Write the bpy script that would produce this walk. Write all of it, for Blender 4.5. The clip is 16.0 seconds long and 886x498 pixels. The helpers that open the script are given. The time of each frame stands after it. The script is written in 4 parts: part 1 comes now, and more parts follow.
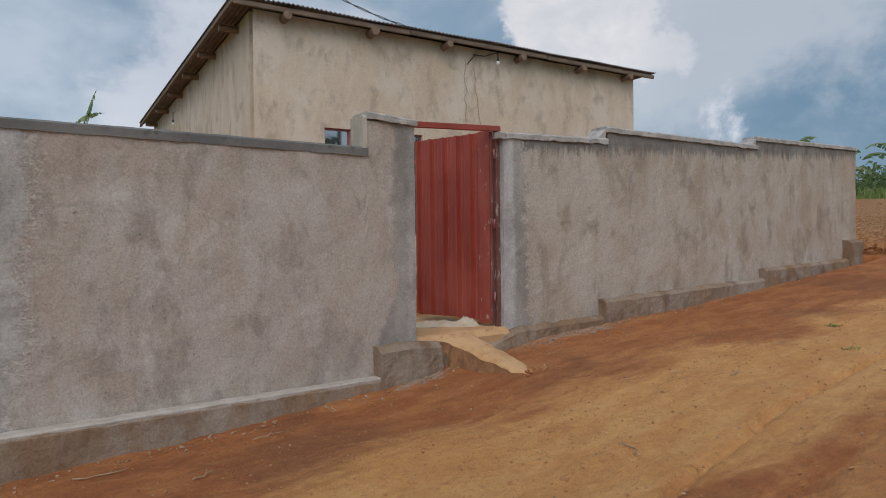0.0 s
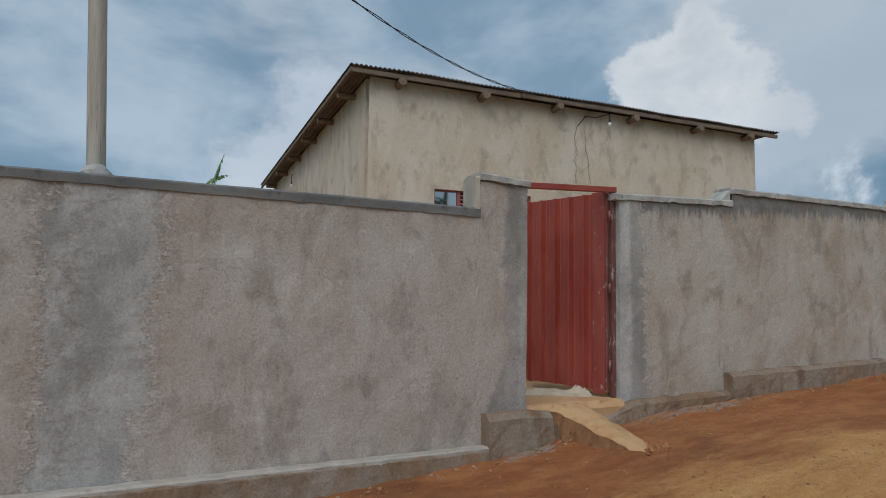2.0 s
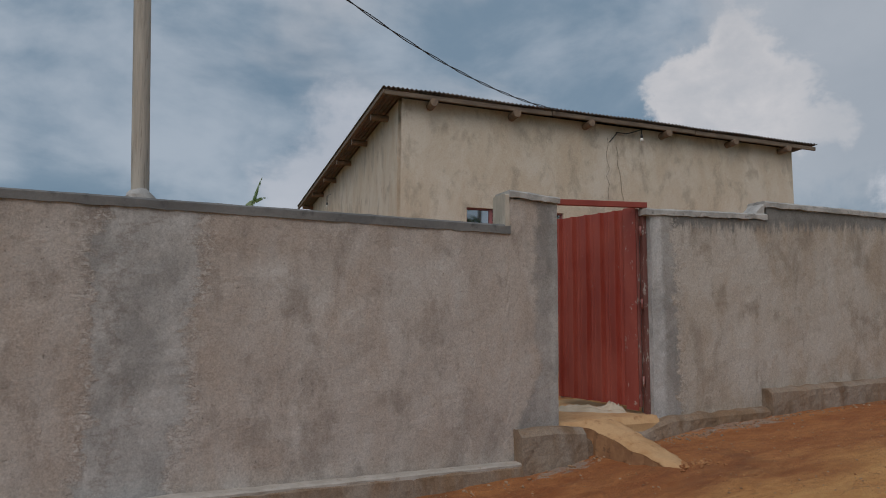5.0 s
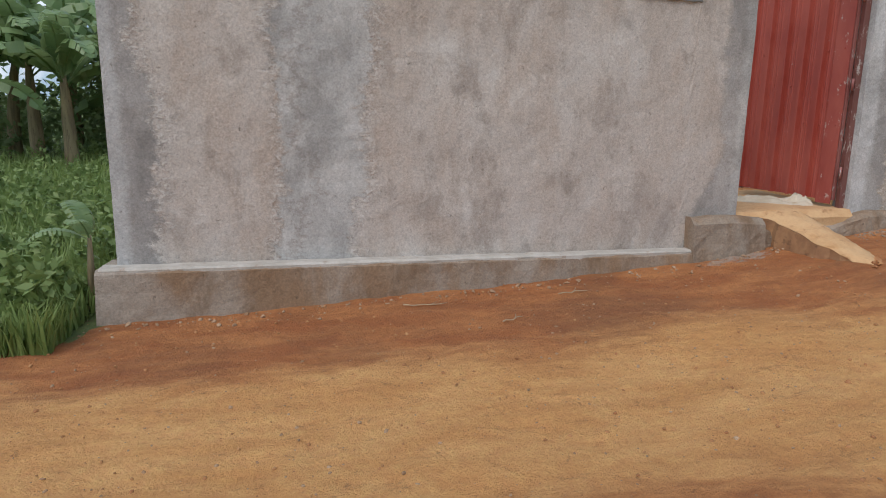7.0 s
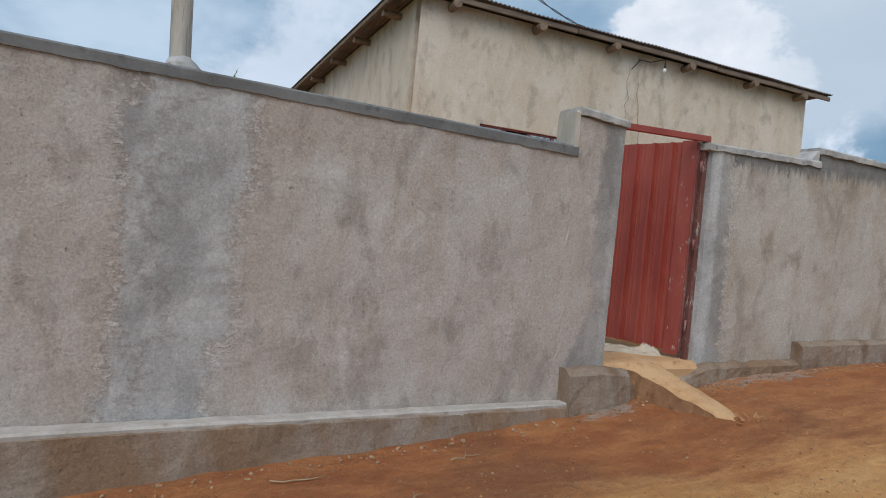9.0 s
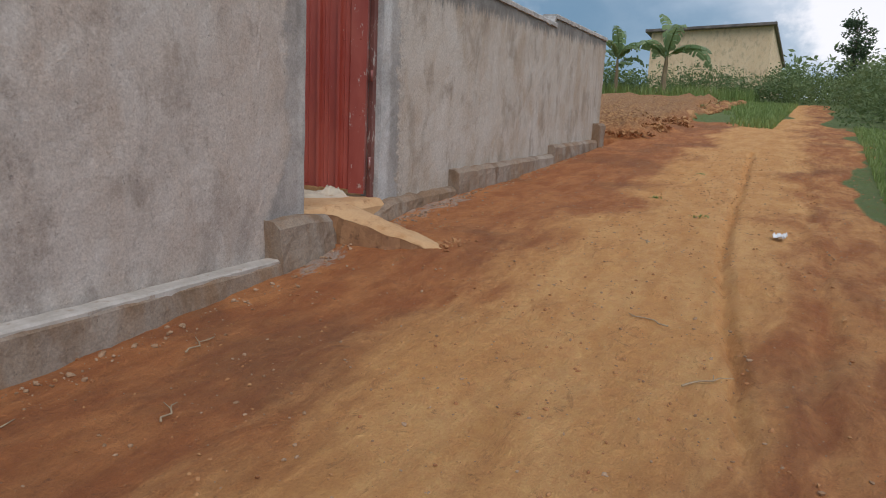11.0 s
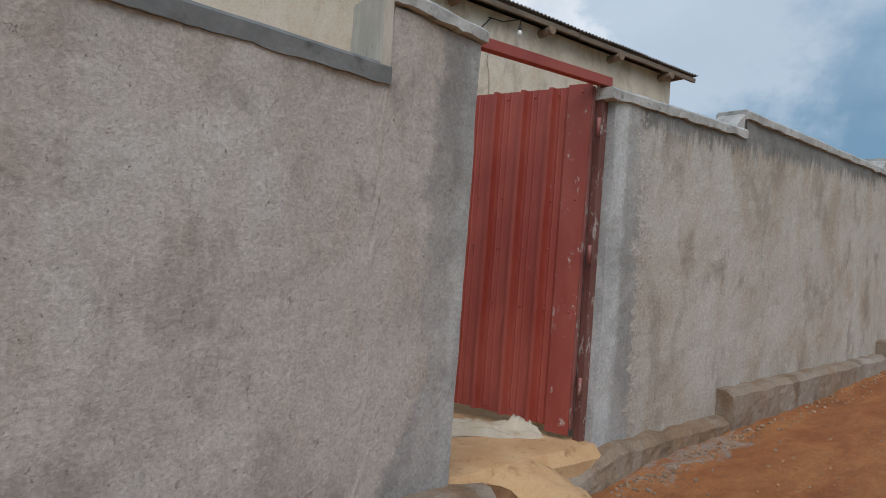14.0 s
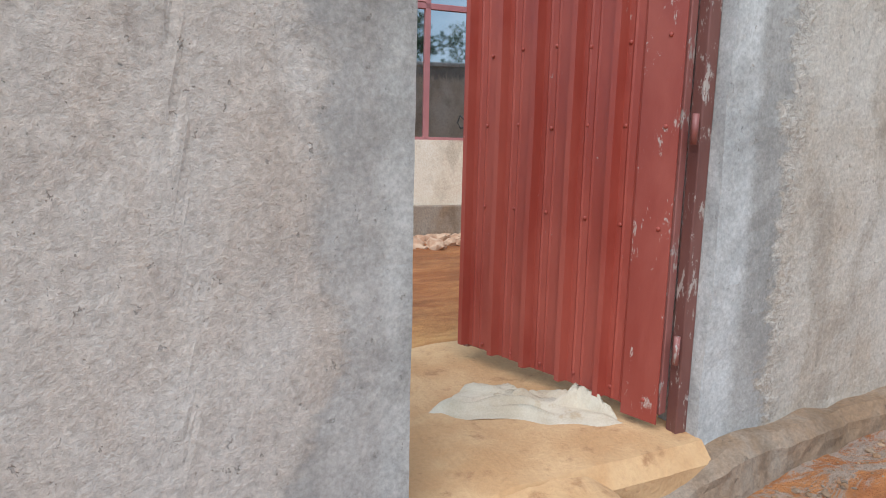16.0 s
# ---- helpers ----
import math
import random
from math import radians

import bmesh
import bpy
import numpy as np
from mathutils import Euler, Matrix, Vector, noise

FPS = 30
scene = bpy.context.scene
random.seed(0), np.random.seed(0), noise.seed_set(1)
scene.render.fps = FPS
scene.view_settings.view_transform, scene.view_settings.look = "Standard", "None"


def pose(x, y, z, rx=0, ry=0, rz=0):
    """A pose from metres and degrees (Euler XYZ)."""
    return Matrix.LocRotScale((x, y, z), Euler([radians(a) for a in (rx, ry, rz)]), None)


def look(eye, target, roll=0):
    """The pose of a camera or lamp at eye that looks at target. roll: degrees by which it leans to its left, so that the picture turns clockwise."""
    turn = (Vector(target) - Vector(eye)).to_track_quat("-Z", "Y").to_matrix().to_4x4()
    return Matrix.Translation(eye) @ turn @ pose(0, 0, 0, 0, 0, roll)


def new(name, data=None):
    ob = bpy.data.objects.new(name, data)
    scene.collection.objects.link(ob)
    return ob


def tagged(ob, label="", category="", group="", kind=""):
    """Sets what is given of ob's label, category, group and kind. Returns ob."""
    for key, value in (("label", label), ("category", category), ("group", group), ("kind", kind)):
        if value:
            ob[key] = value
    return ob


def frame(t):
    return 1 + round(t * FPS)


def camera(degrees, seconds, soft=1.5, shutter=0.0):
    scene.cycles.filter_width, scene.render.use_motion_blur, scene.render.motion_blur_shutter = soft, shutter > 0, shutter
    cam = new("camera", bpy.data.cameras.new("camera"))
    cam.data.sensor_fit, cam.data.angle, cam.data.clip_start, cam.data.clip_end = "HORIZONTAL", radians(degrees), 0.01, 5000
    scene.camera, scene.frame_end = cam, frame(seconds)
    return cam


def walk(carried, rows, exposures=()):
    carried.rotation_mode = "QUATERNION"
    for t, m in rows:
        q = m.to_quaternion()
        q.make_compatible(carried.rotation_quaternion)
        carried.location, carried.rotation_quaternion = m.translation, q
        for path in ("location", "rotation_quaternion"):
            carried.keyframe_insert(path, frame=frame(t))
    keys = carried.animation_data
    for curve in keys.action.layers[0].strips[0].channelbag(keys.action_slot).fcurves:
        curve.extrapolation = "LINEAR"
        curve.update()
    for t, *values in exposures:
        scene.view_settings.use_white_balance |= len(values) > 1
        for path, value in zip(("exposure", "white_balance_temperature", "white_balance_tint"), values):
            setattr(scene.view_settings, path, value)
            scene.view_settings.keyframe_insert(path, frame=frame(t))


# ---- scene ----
cam = camera(66.9, 16.0, soft=1.0)
METRES, EYE, TILT, LEAN, TURN = 6.6, 1.5, 0.0, 0.0, -33.6
ROWS = [
    (0.0, 0.0, 0.0, 0.0, -0.01, -0.77, 0.58),
    (0.5, -0.0053, 0.0081, 0.0005, 0.65, -0.02, 0.5),
    (1.0, -0.0112, 0.016, 0.0015, 2.59, 1.11, 0.26),
    (1.5, -0.0151, 0.0204, 0.0039, 6.7, 5.79, -0.26),
    (2.0, -0.0139, 0.0219, 0.0026, 8.65, 4.39, -0.9),
    (2.5, -0.0144, 0.0222, 0.0036, 9.49, 5.12, -0.97),
    (3.0, -0.0127, 0.0188, 0.0036, 11.06, 7.44, -1.36),
    (5.5, -0.0049, 0.0098, -0.0013, 11.74, 4.77, -0.65),
    (6.0, -0.01, 0.0133, -0.0022, 12.04, 0.74, -2.06),
    (6.5, -0.0091, 0.0077, -0.0112, 17.34, -3.78, -0.9),
    (7.0, -0.0243, 0.0169, -0.0131, 24.84, -11.96, -0.99),
    (7.5, -0.0654, 0.0302, -0.0093, 23.42, -5.85, -3.78),
    (8.0, -0.0934, 0.0434, -0.0012, 17.21, -2.33, -5.61),
    (8.5, -0.1146, 0.0631, 0.0018, 10.71, 1.45, -5.98),
    (9.0, -0.1457, 0.0768, -0.0039, 7.27, -0.69, -5.54),
    (9.5, -0.1829, 0.0793, -0.0293, -3.15, -5.94, -1.48),
    (10.0, -0.2215, 0.1031, -0.0457, -18.4, -7.29, -2.92),
    (12.5, -0.1881, 0.3279, -0.0186, -26.41, -5.09, -3.93),
    (13.0, -0.1572, 0.3791, -0.0026, -13.51, 1.47, -1.52),
    (13.5, -0.1212, 0.4272, 0.0101, -8.12, 3.99, -2.9),
    (14.0, -0.096, 0.4903, 0.0132, -5.33, 0.59, -4.29),
    (14.5, -0.0618, 0.5396, 0.0161, -2.93, 1.64, -1.13),
    (15.0, -0.0274, 0.5838, 0.023, 2.59, -2.45, -2.24),
    (15.5, -0.0097, 0.6429, 0.0235, 5.77, -7.03, -4.35),
    (16.0, 0.0087, 0.6976, 0.0179, 8.64, -9.54, -1.34),
]
EXPOSURES = [
    (0.0, 0.05, 6700, 17), (1.5, -0.02, 6350, 12), (3.0, -0.26, 6350, 11), (5.5, -0.37, 6850, 17), (6.0, 0.10, 6900, 17), (6.5, 0.18, 6900, 18), (7.0, 0.54, 6450, 15),
    (8.0, 0.37, 6300, 13), (8.5, 0.10, 6350, 13), (9.0, 0.29, 6300, 13), (9.5, 0.33, 6500, 15), (10.0, 0.33, 6600, 17), (12.5, -0.03, 6200, 17), (13.0, 0.28, 6250, 13), (13.5, 0.12, 6250, 12), (14.5, 0.45, 6300, 12),
    (15.0, 0.72, 6250, 11), (16.0, 1.02, 6050, 11),
]
STOPS = [(t, pose(0, 0, EYE, TILT, LEAN, TURN) @ pose(METRES * x, METRES * y, METRES * z, 90 + pitch, roll, yaw)) for t, x, y, z, yaw, pitch, roll in ROWS]
STOPS += [(10.2, look((-0.849, 1.498, 1.229), (0.812, 2.528, 0.804), 2.2)), (12.3, look((0.043, 2.483, 1.341), (1.845, 3.319, 1.104), 3.5))]
walk(cam, sorted(STOPS, key=lambda k: k[0]), EXPOSURES)

# ---- light ----
SUN_AZ, SUN_EL = radians(220), radians(50)          # from the south-west, behind the walker
sun_dir = Vector((math.sin(SUN_AZ) * math.cos(SUN_EL), math.cos(SUN_AZ) * math.cos(SUN_EL), math.sin(SUN_EL)))
sun = new("sun", bpy.data.lights.new("sun", "SUN"))
sun.data.energy, sun.data.angle, sun.data.color = 1.5, radians(50), (1.0, 0.95, 0.88)
sun.matrix_world = look(sun_dir * 50, (0, 0, 0))

world = bpy.data.worlds.new("sky")
scene.world = world
world.use_nodes = True


def wire(nt, a, b):
    nt.links.new(a, b)


def node(nt, kind, **values):
    """A node with its inputs set by name; '_x' sets the property x."""
    n = nt.nodes.new(kind)
    for key, v in values.items():
        if key == "operation":
            n.operation = v
        elif key == "blend":
            n.blend_type = v
        elif hasattr(v, "is_output"):
            wire(nt, v, n.inputs[key.replace("_", " ")] if not key.startswith("i") or not key[1:].isdigit() else n.inputs[int(key[1:])])
        elif key.startswith("i") and key[1:].isdigit():
            n.inputs[int(key[1:])].default_value = v
        else:
            n.inputs[key.replace("_", " ")].default_value = v
    return n


def maths(nt, op, a, b=0.0, c=0.0):
    return node(nt, "ShaderNodeMath", operation=op, i0=a, i1=b, i2=c).outputs[0]


def mixc(nt, fac, a, b, blend="MIX"):
    n = nt.nodes.new("ShaderNodeMix")
    n.data_type, n.blend_type = "RGBA", blend
    for slot, v in ((0, fac), (6, a), (7, b)):
        if hasattr(v, "is_output"):
            wire(nt, v, n.inputs[slot])
        else:
            n.inputs[slot].default_value = v if slot == 0 else (*v[:3], 1)
    return n.outputs[2]


def step(nt, v, lo, hi, a=0.0, b=1.0):
    n = nt.nodes.new("ShaderNodeMapRange")
    n.interpolation_type = "SMOOTHSTEP"
    if hasattr(v, "is_output"):
        wire(nt, v, n.inputs[0])
    for i, x in enumerate((lo, hi, a, b)):
        n.inputs[1 + i].default_value = x
    return n.outputs[0]


def noise_of(nt, vec, scale, detail=4.0, rough=0.55, distort=0.0):
    n = node(nt, "ShaderNodeTexNoise", Vector=vec, Scale=scale, Detail=detail, Roughness=rough, Distortion=distort)
    return n.outputs[0]


def stretch(nt, vec, s, loc=(0, 0, 0)):
    n = nt.nodes.new("ShaderNodeMapping")
    wire(nt, vec, n.inputs[0])
    n.inputs[1].default_value, n.inputs[3].default_value = loc, s
    return n.outputs[0]


nt = world.node_tree
sky = nt.nodes.new("ShaderNodeTexSky")
sky.sky_type, sky.sun_disc, sky.sun_elevation, sky.sun_rotation = "NISHITA", False, SUN_EL, SUN_AZ
way = nt.nodes.new("ShaderNodeTexCoord").outputs["Generated"]
low = stretch(nt, way, (1.0, 1.0, 2.2), (3.1, 1.7, 0.4))
big = noise_of(nt, low, 1.9, 7, 0.52, 0.25)
mid = noise_of(nt, stretch(nt, way, (1, 1, 1.8), (7.3, 2.2, 5)), 4.2, 8, 0.55, 0.2)
clouds = mixc(nt, step(nt, mid, 0.36, 0.68), (0.215, 0.335, 0.44), (0.46, 0.57, 0.66))
clouds = mixc(nt, step(nt, big, 0.54, 0.70, 0, 0.6), clouds, (0.70, 0.755, 0.79))
dark = noise_of(nt, stretch(nt, way, (1, 1, 3), (1.5, 8.2, 3)), 2.6, 6, 0.5, 0.2)
clouds = mixc(nt, step(nt, dark, 0.52, 0.72, 0, 0.75), clouds, (0.13, 0.245, 0.35))
puff = maths(nt, "SUBTRACT", noise_of(nt, stretch(nt, way, (1, 1, 1.3), (2, 6, 1)), 6.5, 9, 0.6, 0.15), 0.5)


def cloud_bank(colour, onto, bearing, elevation, radius, soft, ragged, most):
    """A bank of cloud about a direction of the sky."""
    b, e = radians(bearing), radians(elevation)
    d = node(nt, "ShaderNodeVectorMath", operation="DISTANCE", i0=way, i1=(math.sin(b) * math.cos(e), math.cos(b) * math.cos(e), math.sin(e))).outputs["Value"]
    d = maths(nt, "ADD", d, maths(nt, "MULTIPLY", puff, ragged))
    return mixc(nt, step(nt, d, radius + soft, radius - soft, 0, most), onto, colour)


clouds = cloud_bank((0.10, 0.215, 0.32), clouds, 66, 8, 0.23, 0.13, 0.25, 0.8)
clouds = cloud_bank((0.52, 0.59, 0.64), clouds, 54, 21, 0.22, 0.08, 0.5, 0.75)
lit = mixc(nt, step(nt, puff, -0.18, 0.12), (0.62, 0.67, 0.70), (0.86, 0.875, 0.87))
clouds = cloud_bank(lit, clouds, 44.5, 16.5, 0.10, 0.022, 0.40, 0.85)
clouds = cloud_bank((0.90, 0.92, 0.92), clouds, 96, 12, 0.15, 0.04, 0.5, 0.95)
clouds = cloud_bank((0.80, 0.85, 0.90), clouds, 57.5, 9, 0.03, 0.02, 0.25, 0.8)
clouds = cloud_bank((0.85, 0.88, 0.91), clouds, -30, 10, 0.13, 0.05, 0.5, 0.8)
clouds = cloud_bank((0.66, 0.72, 0.78), clouds, 14, 11, 0.10, 0.05, 0.4, 0.7)
dim = mixc(nt, 1.0, sky.outputs[0], (0.1, 0.1, 0.1), "MULTIPLY")
back = nt.nodes["Background"]
wire(nt, mixc(nt, 0.88, dim, clouds), back.inputs[0])
back.inputs[1].default_value = 1.0


# ---- materials ----
def material(name):
    m = bpy.data.materials.new(name)
    m.use_nodes = True
    t = m.node_tree
    co = t.nodes.new("ShaderNodeTexCoord").outputs["Object"]
    return m, t, t.nodes["Principled BSDF"], co


def finish(t, bsdf, colour, rough, height=None, strength=0.4, distance=0.01):
    if hasattr(colour, "is_output"):
        wire(t, colour, bsdf.inputs["Base Color"])
    else:
        bsdf.inputs["Base Color"].default_value = (*colour, 1)
    if hasattr(rough, "is_output"):
        wire(t, rough, bsdf.inputs["Roughness"])
    else:
        bsdf.inputs["Roughness"].default_value = rough
    if height is not None:
        b = node(t, "ShaderNodeBump", Strength=strength, Distance=distance, Height=height)
        wire(t, b.outputs[0], bsdf.inputs["Normal"])


def surface(name, a, b, scale, rough=0.85, bump=0.4, grain=60.0, c=None, axis=(1, 1, 1), distance=0.006, spread=(0.35, 0.65)):
    """Two-scale mottled surface; c adds a third tone in blots."""
    m, t, bsdf, co = material(name)
    v = stretch(t, co, axis)
    n1, n2 = noise_of(t, v, scale, 5), noise_of(t, v, grain, 4, 0.6)
    col = mixc(t, step(t, n1, *spread), a, b)
    if c:
        col = mixc(t, step(t, noise_of(t, stretch(t, co, axis, (4, 9, 2)), scale * 2.3, 6, 0.65), 0.55, 0.72), col, c)
    col = mixc(t, 0.35, col, mixc(t, n2, (0.25, 0.25, 0.25), (0.78, 0.78, 0.78)), "OVERLAY")
    finish(t, bsdf, col, step(t, n1, 0.3, 0.7, rough - 0.08, min(1, rough + 0.08)), maths(t, "ADD", n2, maths(t, "MULTIPLY", n1, 2.0)), bump, distance)
    return m


def plaster(name, base, warm, pale, patches=(), top=None, cement=(0.20, 0.20, 0.192), rough_amp=1.0):
    """Cement render with streaks and blots; patches: (middle, half width, raggedness) of newer cement along x."""
    m, t, bsdf, co = material(name)
    sep = t.nodes.new("ShaderNodeSeparateXYZ")
    wire(t, co, sep.inputs[0])
    x, z = sep.outputs[0], sep.outputs[2]
    streak = noise_of(t, stretch(t, co, (2.0, 2.0, 0.8)), 1.4, 6, 0.62, 0.4)
    blot = noise_of(t, stretch(t, co, (1.3, 1.3, 0.75), (5, 3, 1)), 3.1, 5, 0.6, 0.3)
    fine = noise_of(t, co, 75, 5, 0.7)
    grit = noise_of(t, co, 38, 5, 0.75)
    col = mixc(t, step(t, streak, 0.36, 0.62), base, warm)
    col = mixc(t, step(t, noise_of(t, stretch(t, co, (1, 1, 0.7), (1, 7, 3)), 1.25, 5, 0.6, 0.4), 0.45, 0.66, 0, 0.8), col, pale)
    col = mixc(t, step(t, blot, 0.49, 0.68, 0, 0.65), col, tuple(v * 0.66 for v in warm))
    pits = step(t, noise_of(t, stretch(t, co, (1, 1, 0.8), (3, 3, 3)), 34, 4, 0.8), 0.64, 0.69)
    relief = maths(t, "ADD", maths(t, "MULTIPLY", grit, 1.1 * rough_amp), maths(t, "MULTIPLY", fine, 0.6))
    relief = maths(t, "SUBTRACT", relief, maths(t, "MULTIPLY", pits, 1.1 * rough_amp))
    mask = 0.0
    edge = maths(t, "SUBTRACT", noise_of(t, stretch(t, co, (0.8, 0.8, 1.4)), 7.0, 8, 0.78, 0.2), 0.5)
    slow = maths(t, "SUBTRACT", noise_of(t, stretch(t, co, (1, 1, 1), (2, 4, 6)), 1.3, 2), 0.5)
    tint = cement
    rim = 0.0
    for mid_x, half, rag, shade, flare in patches:
        xs_ = maths(t, "ADD", x, maths(t, "MULTIPLY", maths(t, "MAXIMUM", maths(t, "SUBTRACT", 1.0, z), 0.0), flare))
        d = maths(t, "ABSOLUTE", maths(t, "SUBTRACT", maths(t, "ADD", maths(t, "ADD", xs_, maths(t, "MULTIPLY", edge, rag)), maths(t, "MULTIPLY", slow, rag * 1.2)), mid_x))
        part = step(t, d, half + 0.02, half - 0.05)
        if half > 0.25:
            rim = maths(t, "MAXIMUM", rim, maths(t, "MULTIPLY", step(t, d, half + 0.13, half + 0.01), maths(t, "SUBTRACT", 1.0, part)))
        tint = mixc(t, part, tint, shade)
        mask = maths(t, "MAXIMUM", mask, part)
    if top:
        drip = maths(t, "SUBTRACT", noise_of(t, stretch(t, co, (2.2, 2.2, 0.45)), 6.0, 7, 0.75, 0.3), 0.5)
        x0, z0, rise, depth = top
        h = maths(t, "SUBTRACT", z, maths(t, "ADD", maths(t, "MULTIPLY", maths(t, "SUBTRACT", x, x0), rise), z0))
        mask = maths(t, "MAXIMUM", mask, step(t, maths(t, "ADD", h, maths(t, "MULTIPLY", drip, 0.55)), -depth - 0.06, -depth + 0.06))
    if patches or top:
        vary = step(t, noise_of(t, stretch(t, co, (1.3, 1.3, 0.8)), 2.0, 6, 0.62, 0.5), 0.34, 0.68)
        tone = mixc(t, 1.0, tint, mixc(t, vary, (0.64, 0.64, 0.64), (1.12, 1.12, 1.12)), "MULTIPLY")
        col = mixc(t, maths(t, "MULTIPLY", mask, 0.88), col, tone)
        relief = maths(t, "MULTIPLY", relief, maths(t, "SUBTRACT", 1.0, maths(t, "MULTIPLY", mask, 0.6)))
        relief = maths(t, "ADD", relief, maths(t, "MULTIPLY", mask, 0.7))
    if patches:
        chip = noise_of(t, stretch(t, co, (1, 1, 1.3), (8, 2, 5)), 26, 5, 0.7, 0.5)
        col = mixc(t, maths(t, "MULTIPLY", rim, step(t, chip, 0.50, 0.58, 0, 0.7)), col, tuple(min(1, v * 1.12) for v in pale))
        col = mixc(t, maths(t, "MULTIPLY", rim, step(t, chip, 0.44, 0.37, 0, 0.6)), col, tuple(v * 0.42 for v in base))
        relief = maths(t, "ADD", relief, maths(t, "MULTIPLY", rim, maths(t, "MULTIPLY", step(t, chip, 0.42, 0.6), 0.9)))
    col = mixc(t, maths(t, "MULTIPLY", pits, 0.6), col, tuple(v * 0.45 for v in base))
    col = mixc(t, 0.65, col, mixc(t, fine, (0.1, 0.1, 0.1), (0.92, 0.92, 0.92)), "OVERLAY")
    col = mixc(t, 0.5, col, mixc(t, grit, (0.12, 0.12, 0.12), (0.9, 0.9, 0.9)), "OVERLAY")
    finish(t, bsdf, col, 0.93, relief, 0.75, 0.006)
    return m


M_LEFT = plaster("wall_render", (0.485, 0.438, 0.397), (0.44, 0.373, 0.32), (0.55, 0.52, 0.485),
                 ((-1.62, 0.34, 0.42, (0.275, 0.262, 0.25), 0.0), (-1.62, 0.20, 0.12, (0.40, 0.40, 0.395), 0.0), (-0.2, 0.29, 0.42, (0.45, 0.445, 0.43), 0.0), (-0.30, 0.06, 1.0, (0.36, 0.34, 0.32), 0.0), (3.22, 0.25, 0.24, (0.36, 0.34, 0.32), 0.35), (3.24, 0.12, 0.10, (0.46, 0.45, 0.43), 0.0)))
M_RIGHT = plaster("wall_render_weathered", (0.475, 0.428, 0.372), (0.415, 0.343, 0.272), (0.53, 0.49, 0.44),
                  ((4.36, 0.30, 0.4, (0.35, 0.34, 0.325), 0.0), (4.37, 0.14, 0.12, (0.52, 0.525, 0.52), 0.0)), (4.3, 2.58, 0.056, 0.16))
M_PLINTH = plaster("plinth_render", (0.28, 0.222, 0.170), (0.24, 0.152, 0.09), (0.34, 0.292, 0.243), rough_amp=1.3)
M_HOUSE = plaster("house_render", (0.70, 0.60, 0.475), (0.65, 0.53, 0.40), (0.74, 0.65, 0.535), rough_amp=0.6)
M_FARHOUSE = plaster("far_house_render", (0.83, 0.62, 0.39), (0.79, 0.58, 0.355), (0.85, 0.65, 0.42), rough_amp=0.4)
M_COPING = surface("coping_cement", (0.14, 0.14, 0.138), (0.21, 0.208, 0.20), 3.5, 0.9, 0.6, 45, (0.095, 0.095, 0.092))
M_CAP = surface("pale_cement", (0.34, 0.33, 0.31), (0.50, 0.485, 0.46), 7, 0.92, 0.8, 45, (0.19, 0.185, 0.175))
M_SIDE = surface("streaked_cement", (0.42, 0.38, 0.31), (0.55, 0.50, 0.42), 4, 0.9, 0.5, 45, (0.24, 0.22, 0.19), (2, 2, 0.5))
M_DUST = surface("dusty_ledge", (0.39, 0.355, 0.31), (0.49, 0.455, 0.41), 6, 0.95, 0.5, 50, (0.32, 0.25, 0.19))
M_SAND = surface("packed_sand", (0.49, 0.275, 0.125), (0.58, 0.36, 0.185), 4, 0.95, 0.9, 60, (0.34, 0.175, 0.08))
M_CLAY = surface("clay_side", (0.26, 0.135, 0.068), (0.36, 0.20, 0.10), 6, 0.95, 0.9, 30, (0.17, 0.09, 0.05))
M_WOODPOLE = surface("weathered_pole", (0.40, 0.365, 0.315), (0.53, 0.485, 0.42), 4, 0.85, 0.9, 22, (0.20, 0.17, 0.14), (9, 9, 0.4))
M_TIMBER = surface("old_timber", (0.15, 0.11, 0.08), (0.24, 0.18, 0.13), 3, 0.85, 0.6, 30, (0.09, 0.07, 0.055), (1, 6, 6))
M_LOG = surface("log_ends", (0.17, 0.12, 0.085), (0.27, 0.19, 0.13), 12, 0.85, 0.6, 60)
M_TIN = surface("aged_tin", (0.12, 0.105, 0.095), (0.21, 0.185, 0.165), 2.2, 0.6, 0.2, 40, (0.16, 0.085, 0.05))
M_STONE = surface("road_stone", (0.28, 0.155, 0.08), (0.42, 0.28, 0.175), 9, 0.9, 0.5, 60)
M_RUBBLE = surface("brick_rubble", (0.40, 0.22, 0.13), (0.52, 0.36, 0.25), 9, 0.9, 0.6, 50)
M_SACK = surface("woven_sack", (0.48, 0.39, 0.28), (0.60, 0.515, 0.40), 5, 0.85, 0.5, 160, (0.44, 0.32, 0.20))
M_CABLE = surface("black_cable", (0.03, 0.03, 0.032), (0.05, 0.05, 0.05), 8, 0.6, 0.1)
M_TWIG = surface("dry_twig", (0.33, 0.24, 0.15), (0.46, 0.35, 0.22), 8, 0.9, 0.4)
M_DARK = surface("dark_interior", (0.02, 0.018, 0.016), (0.03, 0.027, 0.024), 4, 0.9, 0.1)
M_PAPER = surface("litter", (0.72, 0.74, 0.76), (0.82, 0.82, 0.82), 14, 0.6, 0.3)
M_FIELD = surface("tilled_soil", (0.30, 0.125, 0.048), (0.47, 0.255, 0.11), 3, 0.95, 0.8, 20, (0.18, 0.075, 0.034))
M_CLOD = surface("earth_crumbs", (0.33, 0.135, 0.052), (0.46, 0.235, 0.10), 8, 0.95, 0.6, 60)
